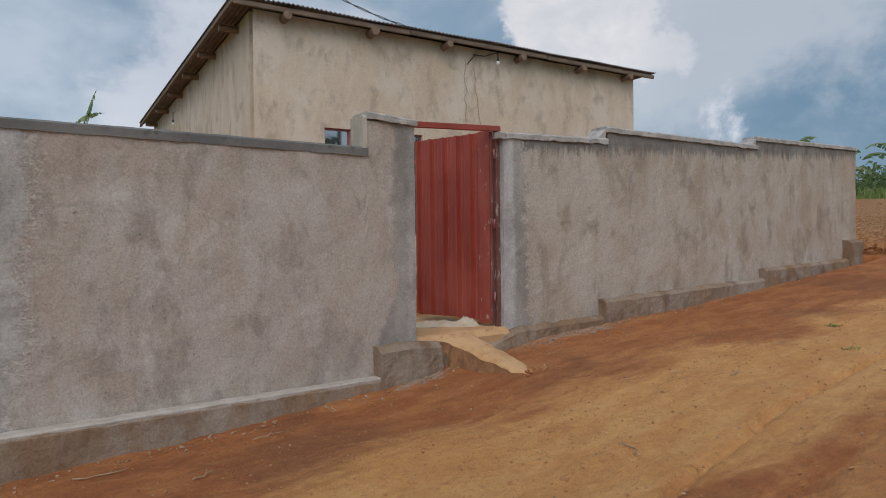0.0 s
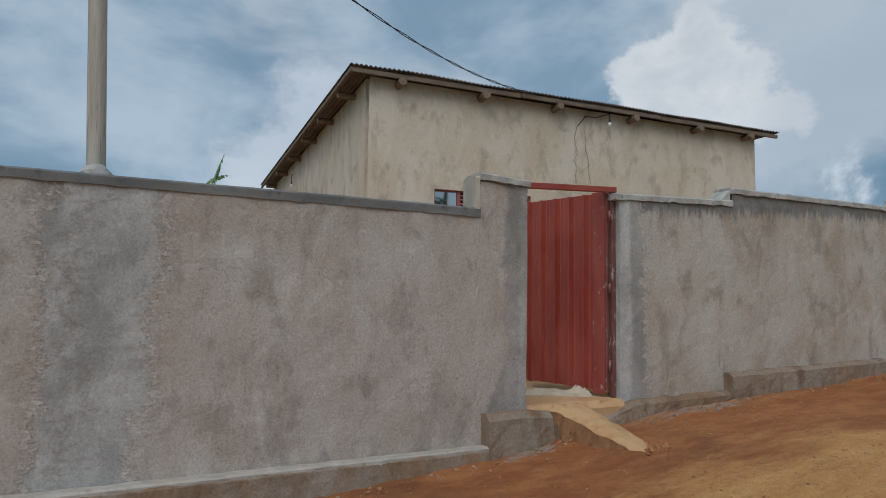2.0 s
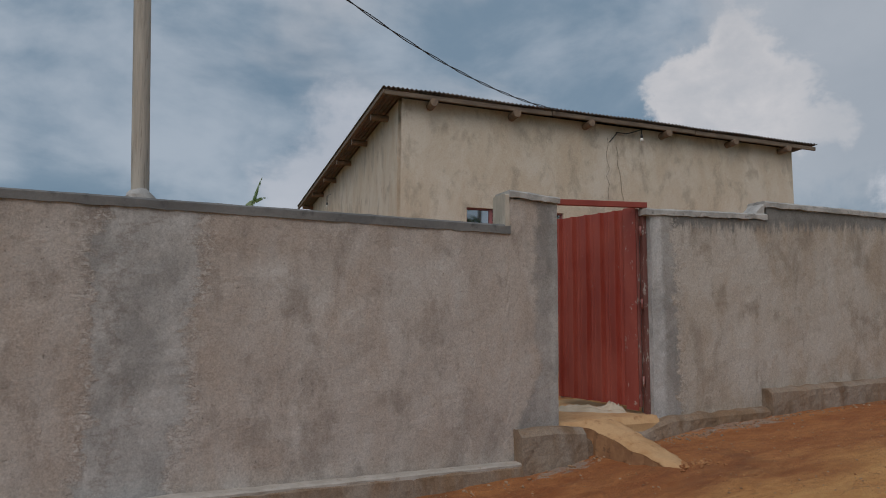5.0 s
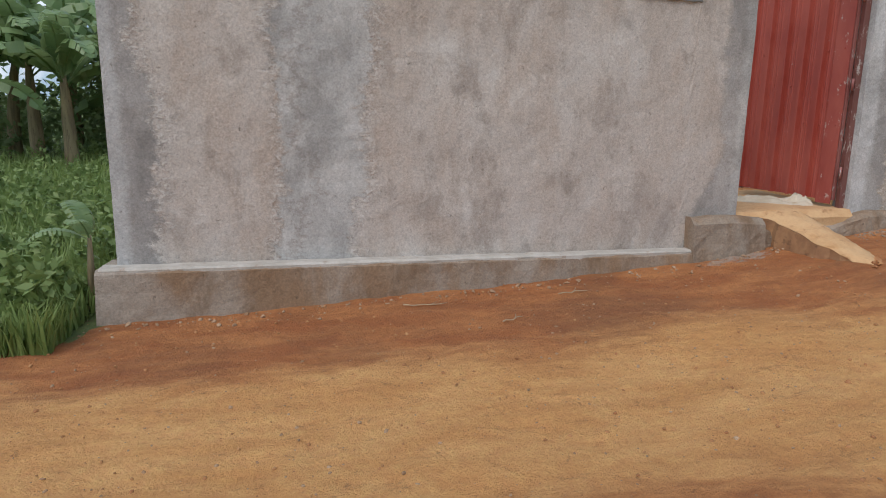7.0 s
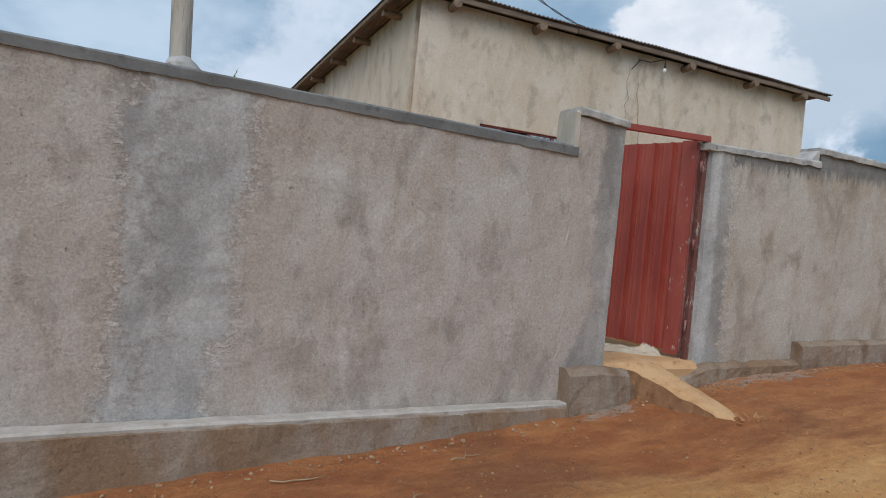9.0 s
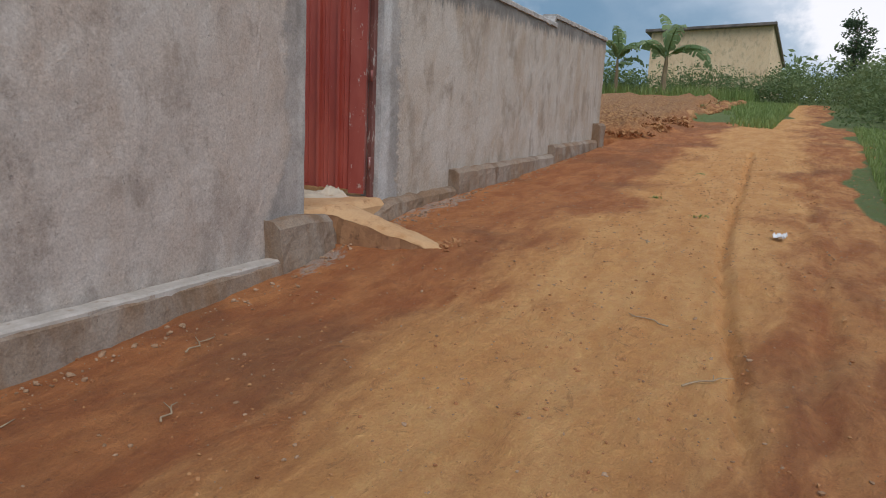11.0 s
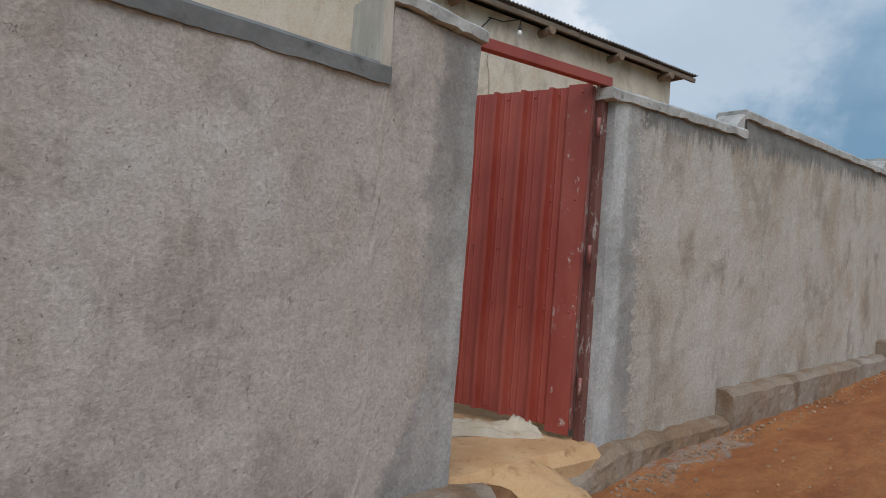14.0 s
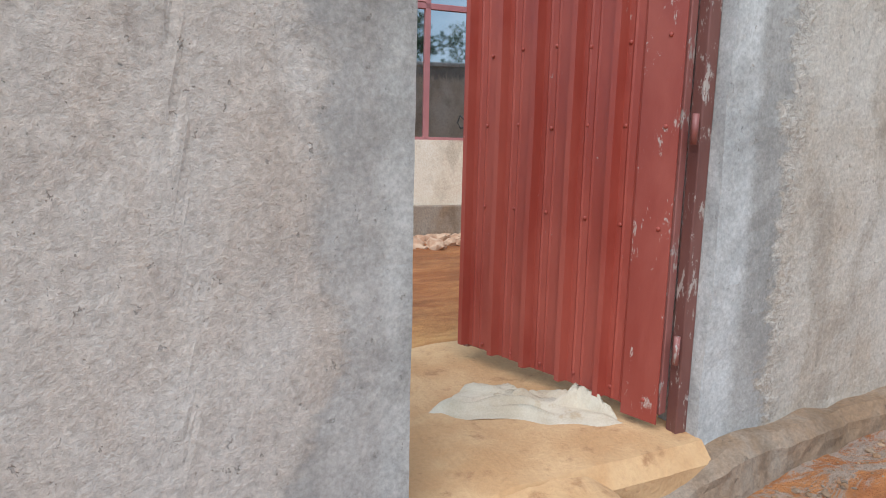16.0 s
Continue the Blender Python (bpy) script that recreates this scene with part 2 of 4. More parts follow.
M_STALK = surface("dry_stalk", (0.40, 0.25, 0.12), (0.52, 0.36, 0.19), 8, 0.95, 0.4, 60, (0.25, 0.14, 0.07))


def paint(name, a, b, chip, wear=0.665):
    """Red gloss paint, chalky and chipped."""
    m, t, bsdf, co = material(name)
    n1 = noise_of(t, stretch(t, co, (2, 2, 0.8)), 2.0, 5, 0.6, 0.4)
    worn = step(t, noise_of(t, stretch(t, co, (2.4, 2.4, 1), (2, 5, 1)), 7, 7, 0.78, 0.3), wear, wear + 0.03)
    fine = noise_of(t, stretch(t, co, (4, 4, 1)), 40, 4, 0.6)
    col = mixc(t, step(t, n1, 0.3, 0.7), a, b)
    col = mixc(t, 0.12, col, mixc(t, fine, (0.3, 0.3, 0.3), (0.75, 0.75, 0.75)), "OVERLAY")
    col = mixc(t, worn, col, chip)
    finish(t, bsdf, col, step(t, n1, 0.3, 0.7, 0.42, 0.6), maths(t, "SUBTRACT", fine, worn), 0.2, 0.003)
    return m


M_RED = paint("red_paint", (0.285, 0.045, 0.030), (0.37, 0.078, 0.052), (0.42, 0.30, 0.26))
M_REDWORN = paint("worn_red_paint", (0.265, 0.045, 0.031), (0.345, 0.08, 0.056), (0.46, 0.36, 0.32), 0.60)
M_REDFRAME = paint("faded_red_paint", (0.23, 0.07, 0.06), (0.33, 0.14, 0.12), (0.42, 0.36, 0.33), 0.58)
M_POST = paint("rusted_post", (0.13, 0.05, 0.042), (0.20, 0.085, 0.07), (0.40, 0.35, 0.32), 0.57)
M_WINFRAME = paint("pink_red_paint", (0.34, 0.12, 0.12), (0.40, 0.16, 0.155), (0.4, 0.3, 0.28))


def leaf_material(name, a, b, rough=0.5, through_light=0.25):
    m, t, bsdf, co = material(name)
    rnd = t.nodes.new("ShaderNodeObjectInfo").outputs["Random"]
    n1 = noise_of(t, co, 3.0, 4)
    f = maths(t, "MULTIPLY_ADD", rnd, 0.4, maths(t, "MULTIPLY", step(t, n1, 0.3, 0.7), 0.6))
    finish(t, bsdf, mixc(t, f, a, b), rough)
    tr = node(t, "ShaderNodeBsdfTranslucent", Color=(*[min(1, v * 1.5) for v in b], 1))
    mx = node(t, "ShaderNodeMixShader", Fac=through_light)
    wire(t, bsdf.outputs[0], mx.inputs[1])
    wire(t, tr.outputs[0], mx.inputs[2])
    wire(t, mx.outputs[0], t.nodes["Material Output"].inputs[0])
    return m


M_GRASS = leaf_material("grass_blades", (0.13, 0.205, 0.05), (0.25, 0.32, 0.10), 0.6)
M_WEED = leaf_material("weeds", (0.11, 0.18, 0.05), (0.21, 0.28, 0.09), 0.6)
M_BANANA = leaf_material("banana_leaf", (0.12, 0.20, 0.075), (0.25, 0.335, 0.15), 0.4, 0.3)
M_BANSTEM = surface("banana_stem", (0.20, 0.15, 0.085), (0.32, 0.25, 0.14), 3, 0.8, 0.4, 30, (0.13, 0.09, 0.06), (4, 4, 0.5))
M_BUSH = leaf_material("bush_leaf", (0.09, 0.145, 0.05), (0.19, 0.245, 0.095), 0.6)
M_GUM = leaf_material("tree_leaf", (0.045, 0.085, 0.04), (0.085, 0.13, 0.06), 0.6)
M_BARK = surface("bark", (0.17, 0.13, 0.10), (0.27, 0.22, 0.17), 4, 0.9, 0.6, 30)


def glass_material():
    m, t, bsdf, co = material("window_glass")
    finish(t, bsdf, (0.012, 0.014, 0.016), 0.03)
    bsdf.inputs["Specular IOR Level"].default_value = 1.0
    bsdf.inputs["IOR"].default_value = 3.0
    return m


M_GLASS = glass_material()


def bulb_material():
    m, t, bsdf, co = material("bulb_glass")
    finish(t, bsdf, (0.85, 0.84, 0.80), 0.15)
    return m


M_BULB = bulb_material()


def ground_material():
    m, t, bsdf, co = material("red_earth")
    land = node(t, "ShaderNodeAttribute")
    land.attribute_name = "land"
    sep = t.nodes.new("ShaderNodeSeparateColor")
    wire(t, land.outputs["Color"], sep.inputs[0])
    pale, green, field = sep.outputs
    n0 = noise_of(t, co, 0.8, 5, 0.6, 0.4)
    n1 = noise_of(t, stretch(t, co, (0.5, 1.4, 1)), 3.2, 6, 0.65, 0.5)
    n2 = noise_of(t, co, 16, 6, 0.7)
    n3 = noise_of(t, co, 90, 4, 0.7)
    red = mixc(t, step(t, n1, 0.35, 0.68), (0.365, 0.120, 0.037), (0.51, 0.205, 0.068))
    red = mixc(t, step(t, n0, 0.46, 0.66, 0, 0.55), red, (0.20, 0.08, 0.034))
    sand = mixc(t, step(t, n1, 0.35, 0.7), (0.64, 0.300, 0.100), (0.73, 0.385, 0.145))
    f = step(t, maths(t, "ADD", pale, maths(t, "MULTIPLY", maths(t, "SUBTRACT", n1, 0.5), 0.9)), 0.15, 0.9)
    col = mixc(t, f, red, sand)
    col = mixc(t, field, col, mixc(t, step(t, n2, 0.35, 0.65), (0.22, 0.090, 0.035), (0.47, 0.26, 0.11)))
    turf = mixc(t, n2, (0.085, 0.13, 0.036), (0.17, 0.205, 0.065))
    g = step(t, maths(t, "ADD", green, maths(t, "MULTIPLY", maths(t, "SUBTRACT", n2, 0.5), 0.6)), 0.4, 0.6)
    col = mixc(t, g, col, turf)
    col = mixc(t, 0.55, col, mixc(t, n2, (0.2, 0.2, 0.2), (0.8, 0.8, 0.8)), "OVERLAY")
    litter = step(t, noise_of(t, stretch(t, co, (1, 1, 1), (9, 4, 2)), 9, 8, 0.8, 0.6), 0.60, 0.66)
    col = mixc(t, maths(t, "MULTIPLY", litter, 0.5), col, (0.17, 0.07, 0.03))
    specks = step(t, noise_of(t, stretch(t, co, (1, 1, 1), (3, 1, 2)), 46, 3, 0.7), 0.66, 0.72)
    col = mixc(t, maths(t, "MULTIPLY", specks, 0.35), col, (0.55, 0.40, 0.26))
    crumb = noise_of(t, stretch(t, co, (0.7, 1.3, 1), (2, 9, 4)), 5.5, 9, 0.82, 1.2)
    col = mixc(t, step(t, crumb, 0.56, 0.63, 0, 0.38), col, (0.24, 0.085, 0.03))
    spill = step(t, maths(t, "ADD", land.outputs["Alpha"], maths(t, "MULTIPLY", maths(t, "SUBTRACT", crumb, 0.5), 1.6)), 0.48, 0.62, 0, 0.8)
    col = mixc(t, spill, col, mixc(t, n2, (0.30, 0.235, 0.18), (0.52, 0.45, 0.385)))
    col = mixc(t, 0.5, col, mixc(t, n3, (0.22, 0.22, 0.22), (0.8, 0.8, 0.8)), "OVERLAY")
    h = maths(t, "ADD", maths(t, "MULTIPLY", n2, 1.5), maths(t, "MULTIPLY", n3, 0.5))
    finish(t, bsdf, col, 0.96, maths(t, "ADD", maths(t, "ADD", h, specks), maths(t, "MULTIPLY", crumb, 1.2)), 1.0, 0.022)
    return m


M_GROUND = ground_material()


# ---- building blocks ----
def build(name, verts, faces, mat, parent=None, smooth=False):
    me = bpy.data.meshes.new(name)
    me.from_pydata([tuple(v) for v in verts], [], faces)
    me.validate()
    if smooth:
        me.polygons.foreach_set("use_smooth", [True] * len(me.polygons))
    for mm in (mat if isinstance(mat, (list, tuple)) else [mat]):
        me.materials.append(mm)
    ob = new(name, me)
    if parent:
        ob.parent = parent
    return ob


def from_bm(name, bm, mat, parent=None, smooth=False):
    bmesh.ops.recalc_face_normals(bm, faces=bm.faces)
    me = bpy.data.meshes.new(name)
    bm.to_mesh(me)
    bm.free()
    if smooth:
        me.polygons.foreach_set("use_smooth", [True] * len(me.polygons))
    me.materials.append(mat)
    ob = new(name, me)
    if parent:
        ob.parent = parent
    return ob


def empty(name, at=(0, 0, 0)):
    ob = new(name)
    ob.location = at
    return ob


def bar(bm, a, b, w, h, up=(0, 0, 1), bevel=0.0):
    """A square bar from a to b, w wide and h high."""
    a, b = Vector(a), Vector(b)
    d = (b - a)
    x = d.normalized()
    y = Vector(up).cross(x).normalized()
    z = x.cross(y)
    vs = [bm.verts.new(p + y * (sy * w / 2) + z * (sz * h / 2)) for p in (a, b) for sy, sz in ((-1, -1), (1, -1), (1, 1), (-1, 1))]
    fs = [bm.faces.new([vs[i] for i in q]) for q in ((3, 2, 1, 0), (4, 5, 6, 7), (0, 1, 5, 4), (1, 2, 6, 5), (2, 3, 7, 6), (3, 0, 4, 7))]
    if bevel:
        es = list({e for f in fs for e in f.edges})
        bmesh.ops.bevel(bm, geom=es, offset=bevel, segments=2, affect="EDGES", profile=0.5)


def tube(bm, pts, radii, seg=8, cap=True):
    """A round tube through the points."""
    rings = []
    pts = [Vector(p) for p in pts]
    for i, p in enumerate(pts):
        d = (pts[min(i + 1, len(pts) - 1)] - pts[max(i - 1, 0)]).normalized()
        s = d.cross(Vector((0.13, 0.31, 0.94)) if abs(d.z) < 0.9 else Vector((1, 0, 0.1))).normalized()
        u = s.cross(d)
        r = radii[i] if isinstance(radii, (list, tuple)) else radii
        rings.append([bm.verts.new(p + (s * math.cos(k * 2 * math.pi / seg) + u * math.sin(k * 2 * math.pi / seg)) * r) for k in range(seg)])
    for a, b in zip(rings, rings[1:]):
        for k in range(seg):
            bm.faces.new((a[k], a[(k + 1) % seg], b[(k + 1) % seg], b[k]))
    if cap:
        bm.faces.new(rings[0][::-1])
        bm.faces.new(rings[-1])


def wob(x, y, z, s, amp):
    return noise.noise(Vector((x, y, z)) * s) * amp


def slab(name, line, x0, x1, v0, v1, zb, zt, mat, step_x=0.12, step_z=0.12, amp=0.008, parent=None, round_by=0.015, rag=0.0, scale=2.2, lean=0.0):
    """A rough wall between two curves of height along a line of the plan; front face at v0, back at v1."""
    nx = max(2, int((x1 - x0) / step_x))
    hmax = max(zt(x0 + (x1 - x0) * i / nx) - zb(x0 + (x1 - x0) * i / nx) for i in range(nx + 1))
    nz = max(1, int(hmax / step_z))
    verts, faces = [], []
    # profile round the slab: front up, over the top, back down
    rows = [k / nz for k in range(nz) if k == 0 or k / nz < 1 - 1.3 * round_by / max(hmax, 0.05)]
    prof = [(0.0, h) for h in rows] + [(0.0, 1 - round_by / max(hmax, 0.05)), (round_by / (v1 - v0), 1.0), (1 - round_by / (v1 - v0), 1.0), (1.0, 1 - round_by / max(hmax, 0.05))] + [(1.0, h) for h in reversed(rows)]
    n = len(prof)
    for i in range(nx + 1):
        x = x0 + (x1 - x0) * i / nx
        for q, h in prof:
            b, t = zb(x), zt(x)
            z = b + (t - b) * h
            if rag and h == 0.0:
                z += wob(x, 3, 0, 7, rag) + wob(x, 9, 0, 23, rag * 0.6)
            d = wob(x, 0, z, scale, amp) + wob(x, 5, z, scale * 4, amp * 0.4)
            if h > 0.98:
                z += wob(x, q * 3, 2, 6, amp * 0.7)
            verts.append(line(x, v0 + (v1 - v0) * q + (d - lean * (1 - h) if q < 0.5 else -d), z))
    for i in range(nx):
        for k in range(n - 1):
            a = i * n + k
            faces.append((a, a + n, a + n + 1, a + 1))
        a = i * n
        faces.append((a, a + n - 1, a + 2 * n - 1, a + n))
    faces.append(tuple(range(n)))
    faces.append(tuple(nx * n + k for k in range(n - 1, -1, -1)))
    ob = build(name, verts, faces, mat, parent)
    me = ob.data
    bm = bmesh.new()
    bm.from_mesh(me)
    bmesh.ops.recalc_face_normals(bm, faces=bm.faces)
    bm.to_mesh(me)
    bm.free()
    return ob


def lerp(pairs):
    xs, zs = [p[0] for p in pairs], [p[1] for p in pairs]
    return lambda x: float(np.interp(x, xs, zs))


# ---- plan ----
def left_line(x, v, z):
    return (x, 5.25 + 0.12 * (x - 2.7) + v, z)


def right_line(x, v, z):
    return (x, 5.50 + 0.052 * (x - 6.0) + v, z)


FOOT = lerp([(-60, -1.2), (-12, -0.28), (-1.6, 0.0), (-0.8, 0.04), (1.2, 0.12), (2.8, 0.21), (4.4, 0.41), (5.8, 0.52), (7.2, 0.59), (9.3, 0.75), (12.5, 1.07), (17, 1.46), (48, 3.9), (75, 4.8), (2000, 5.0)])


def lie(x, y):
    """The height of the ground."""
    z = FOOT(x) + 0.015 * (max(-40, min(60, y)) - 5)
    if y > 5.5 and 2 < x < 13:
        k = min(1, (y - 5.5) / 0.6)
        z += k * (0.52 - FOOT(x)) * min(1, (x - 2) / 1.0)
    return z


def wall_y(x):
    return left_line(x, 0, 0)[1] if x < 3.8 else right_line(x, 0, 0)[1]


def smooth01(v, a, b):
    t = max(0.0, min(1.0, (v - a) / (b - a)))
    return t * t * (3 - 2 * t)


def land_at(x, y):
    """How pale, green and tilled the ground is."""
    wx, wy = x + wob(x, y, 1, 0.9, 0.5), y + wob(x, y, 4, 0.9, 0.5)
    mid_y = 2.85 + 0.015 * x
    pale = 1 - smooth01(abs(wy - mid_y), 0.3, 1.35)
    if wy < mid_y:
        pale = max(pale, 0.36 + wob(x, y, 6, 0.7, 0.25))
    if y > wall_y(x) + 0.1 and 2.2 < x < 13:
        pale = 1 - smooth01(y, 6.2, 7.8) * 0.8
    green = 0.0
    if wx < -1.75 and wy > 3.95 + 0.10 * (wx + 1.7):
        green = smooth01(wy, 3.95 + 0.10 * (wx + 1.7), 4.5 + 0.10 * (wx + 1.7))
    if wx > 5.0:
        edge = 1.6 - 0.015 * (wx - 9)
        green = max(green, smooth01(edge - wy, 0.0, 0.5) * smooth01(wx, 5, 7))
    if wx > 19:
        inpath = abs(wy - (2.45 - 0.005 * (wx - 17)))
        green = max(green, smooth01(inpath, 0.45, 0.8) * smooth01(wx, 19, 21) * (1 if wy < 6.5 + 0.0 * wx else 0))
    if wy < -3.5:
        green = max(green, smooth01(-wy, 3.5, 4.5))
    field = 0.0
    if wx > 13.2 and wy > 4.7 + 0.06 * (wx - 13):
        field = smooth01(wx, 13.2, 13.8) * smooth01(wy, 4.7 + 0.06 * (wx - 13), 5.4 + 0.06 * (wx - 13)) * (1 - smooth01(wx, 34, 37))
        green *= 1 - field
    if wx > 35 or (wy > 24):
        green = max(green, smooth01(wx, 35, 38), smooth01(wy, 24, 27))
    return pale, green, field


def spread(core0, core1, step_core, far):
    out = list(np.arange(core0, core1 + 1e-6, step_core))
    s, v = step_core, core1
    while v < far:
        s *= 1.14
        v += s
        out.append(v)
    s, v = step_core, core0
    while v > -far:
        s *= 1.14
        v -= s
        out.insert(0, v)
    return out


RUT = lerp([(1.5, 2.0), (3.37, 2.32), (4.24, 2.46), (4.96, 2.54), (5.82, 2.61), (12.5, 3.0)])


def make_ground():
    xs, ys = spread(-4.0, 15.0, 0.075, 1800), spread(-0.5, 6.6, 0.035, 1800)
    verts, faces, cols = [], [], []
    for x in xs:
        for y in ys:
            p, g, f = land_at(x, y)
            z = lie(x, y) + wob(x, y, 0, 1.1, 0.025) + wob(x, y, 2, 4.5, 0.014) + wob(x, y, 5, 13, 0.012)
            if 1.5 < x < 12.5:
                rut = RUT(x) + wob(x, 0, 0, 1.6, 0.05) + wob(x, 3, 0, 5.0, 0.03)
                z -= 0.075 * max(0, 1 - abs(y - rut) / 0.055) * smooth01(x, 1.5, 2.5)
                rut2 = 1.75 + 0.03 * x + wob(x, 7, 0, 0.9, 0.2)
                z -= 0.03 * max(0, 1 - abs(y - rut2) / 0.09)
            if f > 0:
                z += f * (0.26 + abs(wob(x, y, 3, 2.6, 0.30)) + wob(x, y, 8, 1.1, 0.10))
            verts.append((x, y, z))
            off = wall_y(x) - y
            c = max(smooth01(x, 2.5, 2.9) * (1 - smooth01(x, 3.3, 3.7)), 0.9 * smooth01(x, 4.2, 4.6) * (1 - smooth01(x, 5.6, 6.6)))
            cols.append((p, g, f, 0.62 * c * (1 - smooth01(off, 0.25, 0.55)) if off > -0.1 else 0.0))
    n = len(ys)
    for i in range(len(xs) - 1):
        for k in range(n - 1):
            a = i * n + k
            faces.append((a, a + n, a + n + 1, a + 1))
    ob = build("ground", verts, faces, M_GROUND, smooth=True)
    at = ob.data.color_attributes.new("land", "FLOAT_COLOR", "POINT")
    at.data.foreach_set("color", [c for q in cols for c in q])
    tagged(ob, "rutted red earth road with paler wheel tracks, grass and tilled soil", "ground", kind="structure")


make_ground()


# ---- compound wall ----
def left_top(x):
    return 2.249 + 0.0129 * (x + 1.4)


def left_wall_top(x):
    if x > 2.69:
        return 2.56
    r = 0.13
    d = max(0.0, (-1.515 + r - x) / r)
    return left_top(x) + (0.016 if x < -1.37 else 0.0) - r * (1 - math.sqrt(max(0, 1 - d * d)))


wall_left = slab("wall_left", left_line, -1.515, 3.225, 0.0, 0.22, lambda x: 0.0, left_wall_top, M_LEFT, 0.0395, 0.05, 0.011, scale=2.6)
tagged(wall_left, "grey-brown cement rendered compound wall with darker patches", "wall", kind="structure")
cap = slab("trim_left_coping", left_line, -1.385, 2.71, -0.013, 0.215, lambda x: left_top(x) - 0.047 - 0.004 * (x + 1.4), lambda x: left_top(x) + 0.018, M_COPING, 0.035, 0.03, 0.004, rag=0.008, scale=4.0)
tagged(cap, "dark grey cement coping with a ragged lower edge", "coping", kind="structure")
fillet = slab("trim_pillar_fillet", left_line, 2.655, 2.702, -0.010, 0.235, lambda x: 2.24, lambda x: 2.595, M_SIDE, 0.015, 0.03, 0.008, scale=5.0)
tagged(fillet, "dark cement side edge of gate pillar", "trim", kind="structure")
capl = slab("trim_pillar_cap", left_line, 2.70, 3.245, -0.03, 0.28, lambda x: 2.565 - 0.02 * (x - 2.7), lambda x: 2.63 - 0.035 * (x - 2.7), M_CAP, 0.03, 0.03, 0.011, rag=0.018, scale=5.0)
tagged(capl, "pale cement cap on gate pillar", "coping", kind="structure")

RIGHT_SEGS = [(4.355, 5.985, 2.605, 2.67), (5.986, 9.345, 2.81, 2.85), (9.346, 12.66, 2.975, 3.065)]
for k, (a, b, za, zc) in enumerate(RIGHT_SEGS):
    top = lerp([(a, za - 0.055), (b, zc - 0.055)])
    w = slab("wall_right_%d" % (k + 1), right_line, a, b, 0.0, 0.20, lambda x: 0.2, top, M_RIGHT, 0.06, 0.06, 0.013, scale=2.6)
    tagged(w, "weathered cement rendered compound wall stepping up the slope", "wall", kind="structure")
    c = slab("trim_right_coping_%d" % (k + 1), right_line, a - (0.03 if k else 0.065), b - 0.002, -0.025, 0.225, lambda x, t=top: t(x) - 0.010, lambda x, t=top: t(x) + 0.055, M_CAP, 0.04, 0.03, 0.010, rag=0.014, scale=4.0)
    tagged(c, "thin pale cement coping with dirty streaks", "coping", kind="structure")
    if k:
        e = slab("trim_step_end_%d" % k, right_line, a - 0.16, a - 0.031, -0.004, 0.21, lambda x, z=RIGHT_SEGS[k - 1][3]: z - 0.01, lambda x, z=za, a=a: z - 0.03 - 1.0 * max(0, a - 0.05 - x), M_CAP, 0.03, 0.04, 0.01)
        tagged(e, "rough cement fillet where wall steps up", "coping", kind="structure")

# plinth and foundation
pl = slab("trim_left_plinth", left_line, -1.61, 2.76, -0.145, 0.24, lambda x: -0.25, lerp([(-1.61, 0.355), (2.76, 0.300)]), M_PLINTH, 0.05, 0.05, 0.018, round_by=0.025, scale=3.0, lean=0.07)
tagged(pl, "low cement plinth stained by red earth", "plinth", kind="structure")
ledge = slab("trim_left_ledge", left_line, -1.59, 2.75, -0.138, -0.006, lambda x: 0.25, lerp([(-1.61, 0.367), (2.76, 0.312)]), M_DUST, 0.04, 0.05, 0.011, rag=0.02, scale=4.0)
tagged(ledge, "dusty pale top of low plinth", "plinth", kind="structure")
blk = slab("trim_pillar_base", left_line, 2.745, 3.44, -0.125, 0.27, lambda x: -0.1, lambda x: 0.572 - 0.025 * smooth01(x, 3.1, 3.44) + wob(x, 7, 0, 7, 0.014), M_PLINTH, 0.03, 0.03, 0.020, round_by=0.05, scale=4.5, lean=0.09)
tagged(blk, "rough cement footing under gate pillar", "plinth", kind="structure")
for k, (a, b, za, zc, v) in enumerate(((3.46, 5.80, 0.545, 0.615, -0.10), (5.81, 9.37, 0.795, 0.895, -0.13), (9.372, 12.13, 1.03, 1.11, -0.13), (12.131, 12.63, 1.425, 1.425, -0.14))):
    f = slab("trim_right_footing_%d" % (k + 1), right_line, a, b, v, 0.05 if k < 3 else 0.22, lambda x: 0.0, lambda x, t=lerp([(a, za), (b, zc)]): t(x) - 0.09 * (1 - smooth01(x, 4.1, 4.5)) + wob(x, 11, 0, 5, 0.018), M_PLINTH, 0.035, 0.035, 0.034 if k == 0 else 0.022, round_by=0.04, scale=4.0, lean=0.08 if k == 0 else 0.02)
    tagged(f, "stepped cement footing of compound wall", "plinth", kind="structure")

# dirt sill in the gateway
sill = slab("gate_sill", right_line, 3.18, 4.36, -0.065, 1.4, lambda x: 0.1, lambda x: 0.588 + 0.010 * (x - 3.18) + wob(x, 2, 0, 4, 0.010), M_SAND, 0.05, 0.05, 0.014, round_by=0.06)
tagged(sill, "packed sandy earth sill in the gateway", "sill", kind="structure")


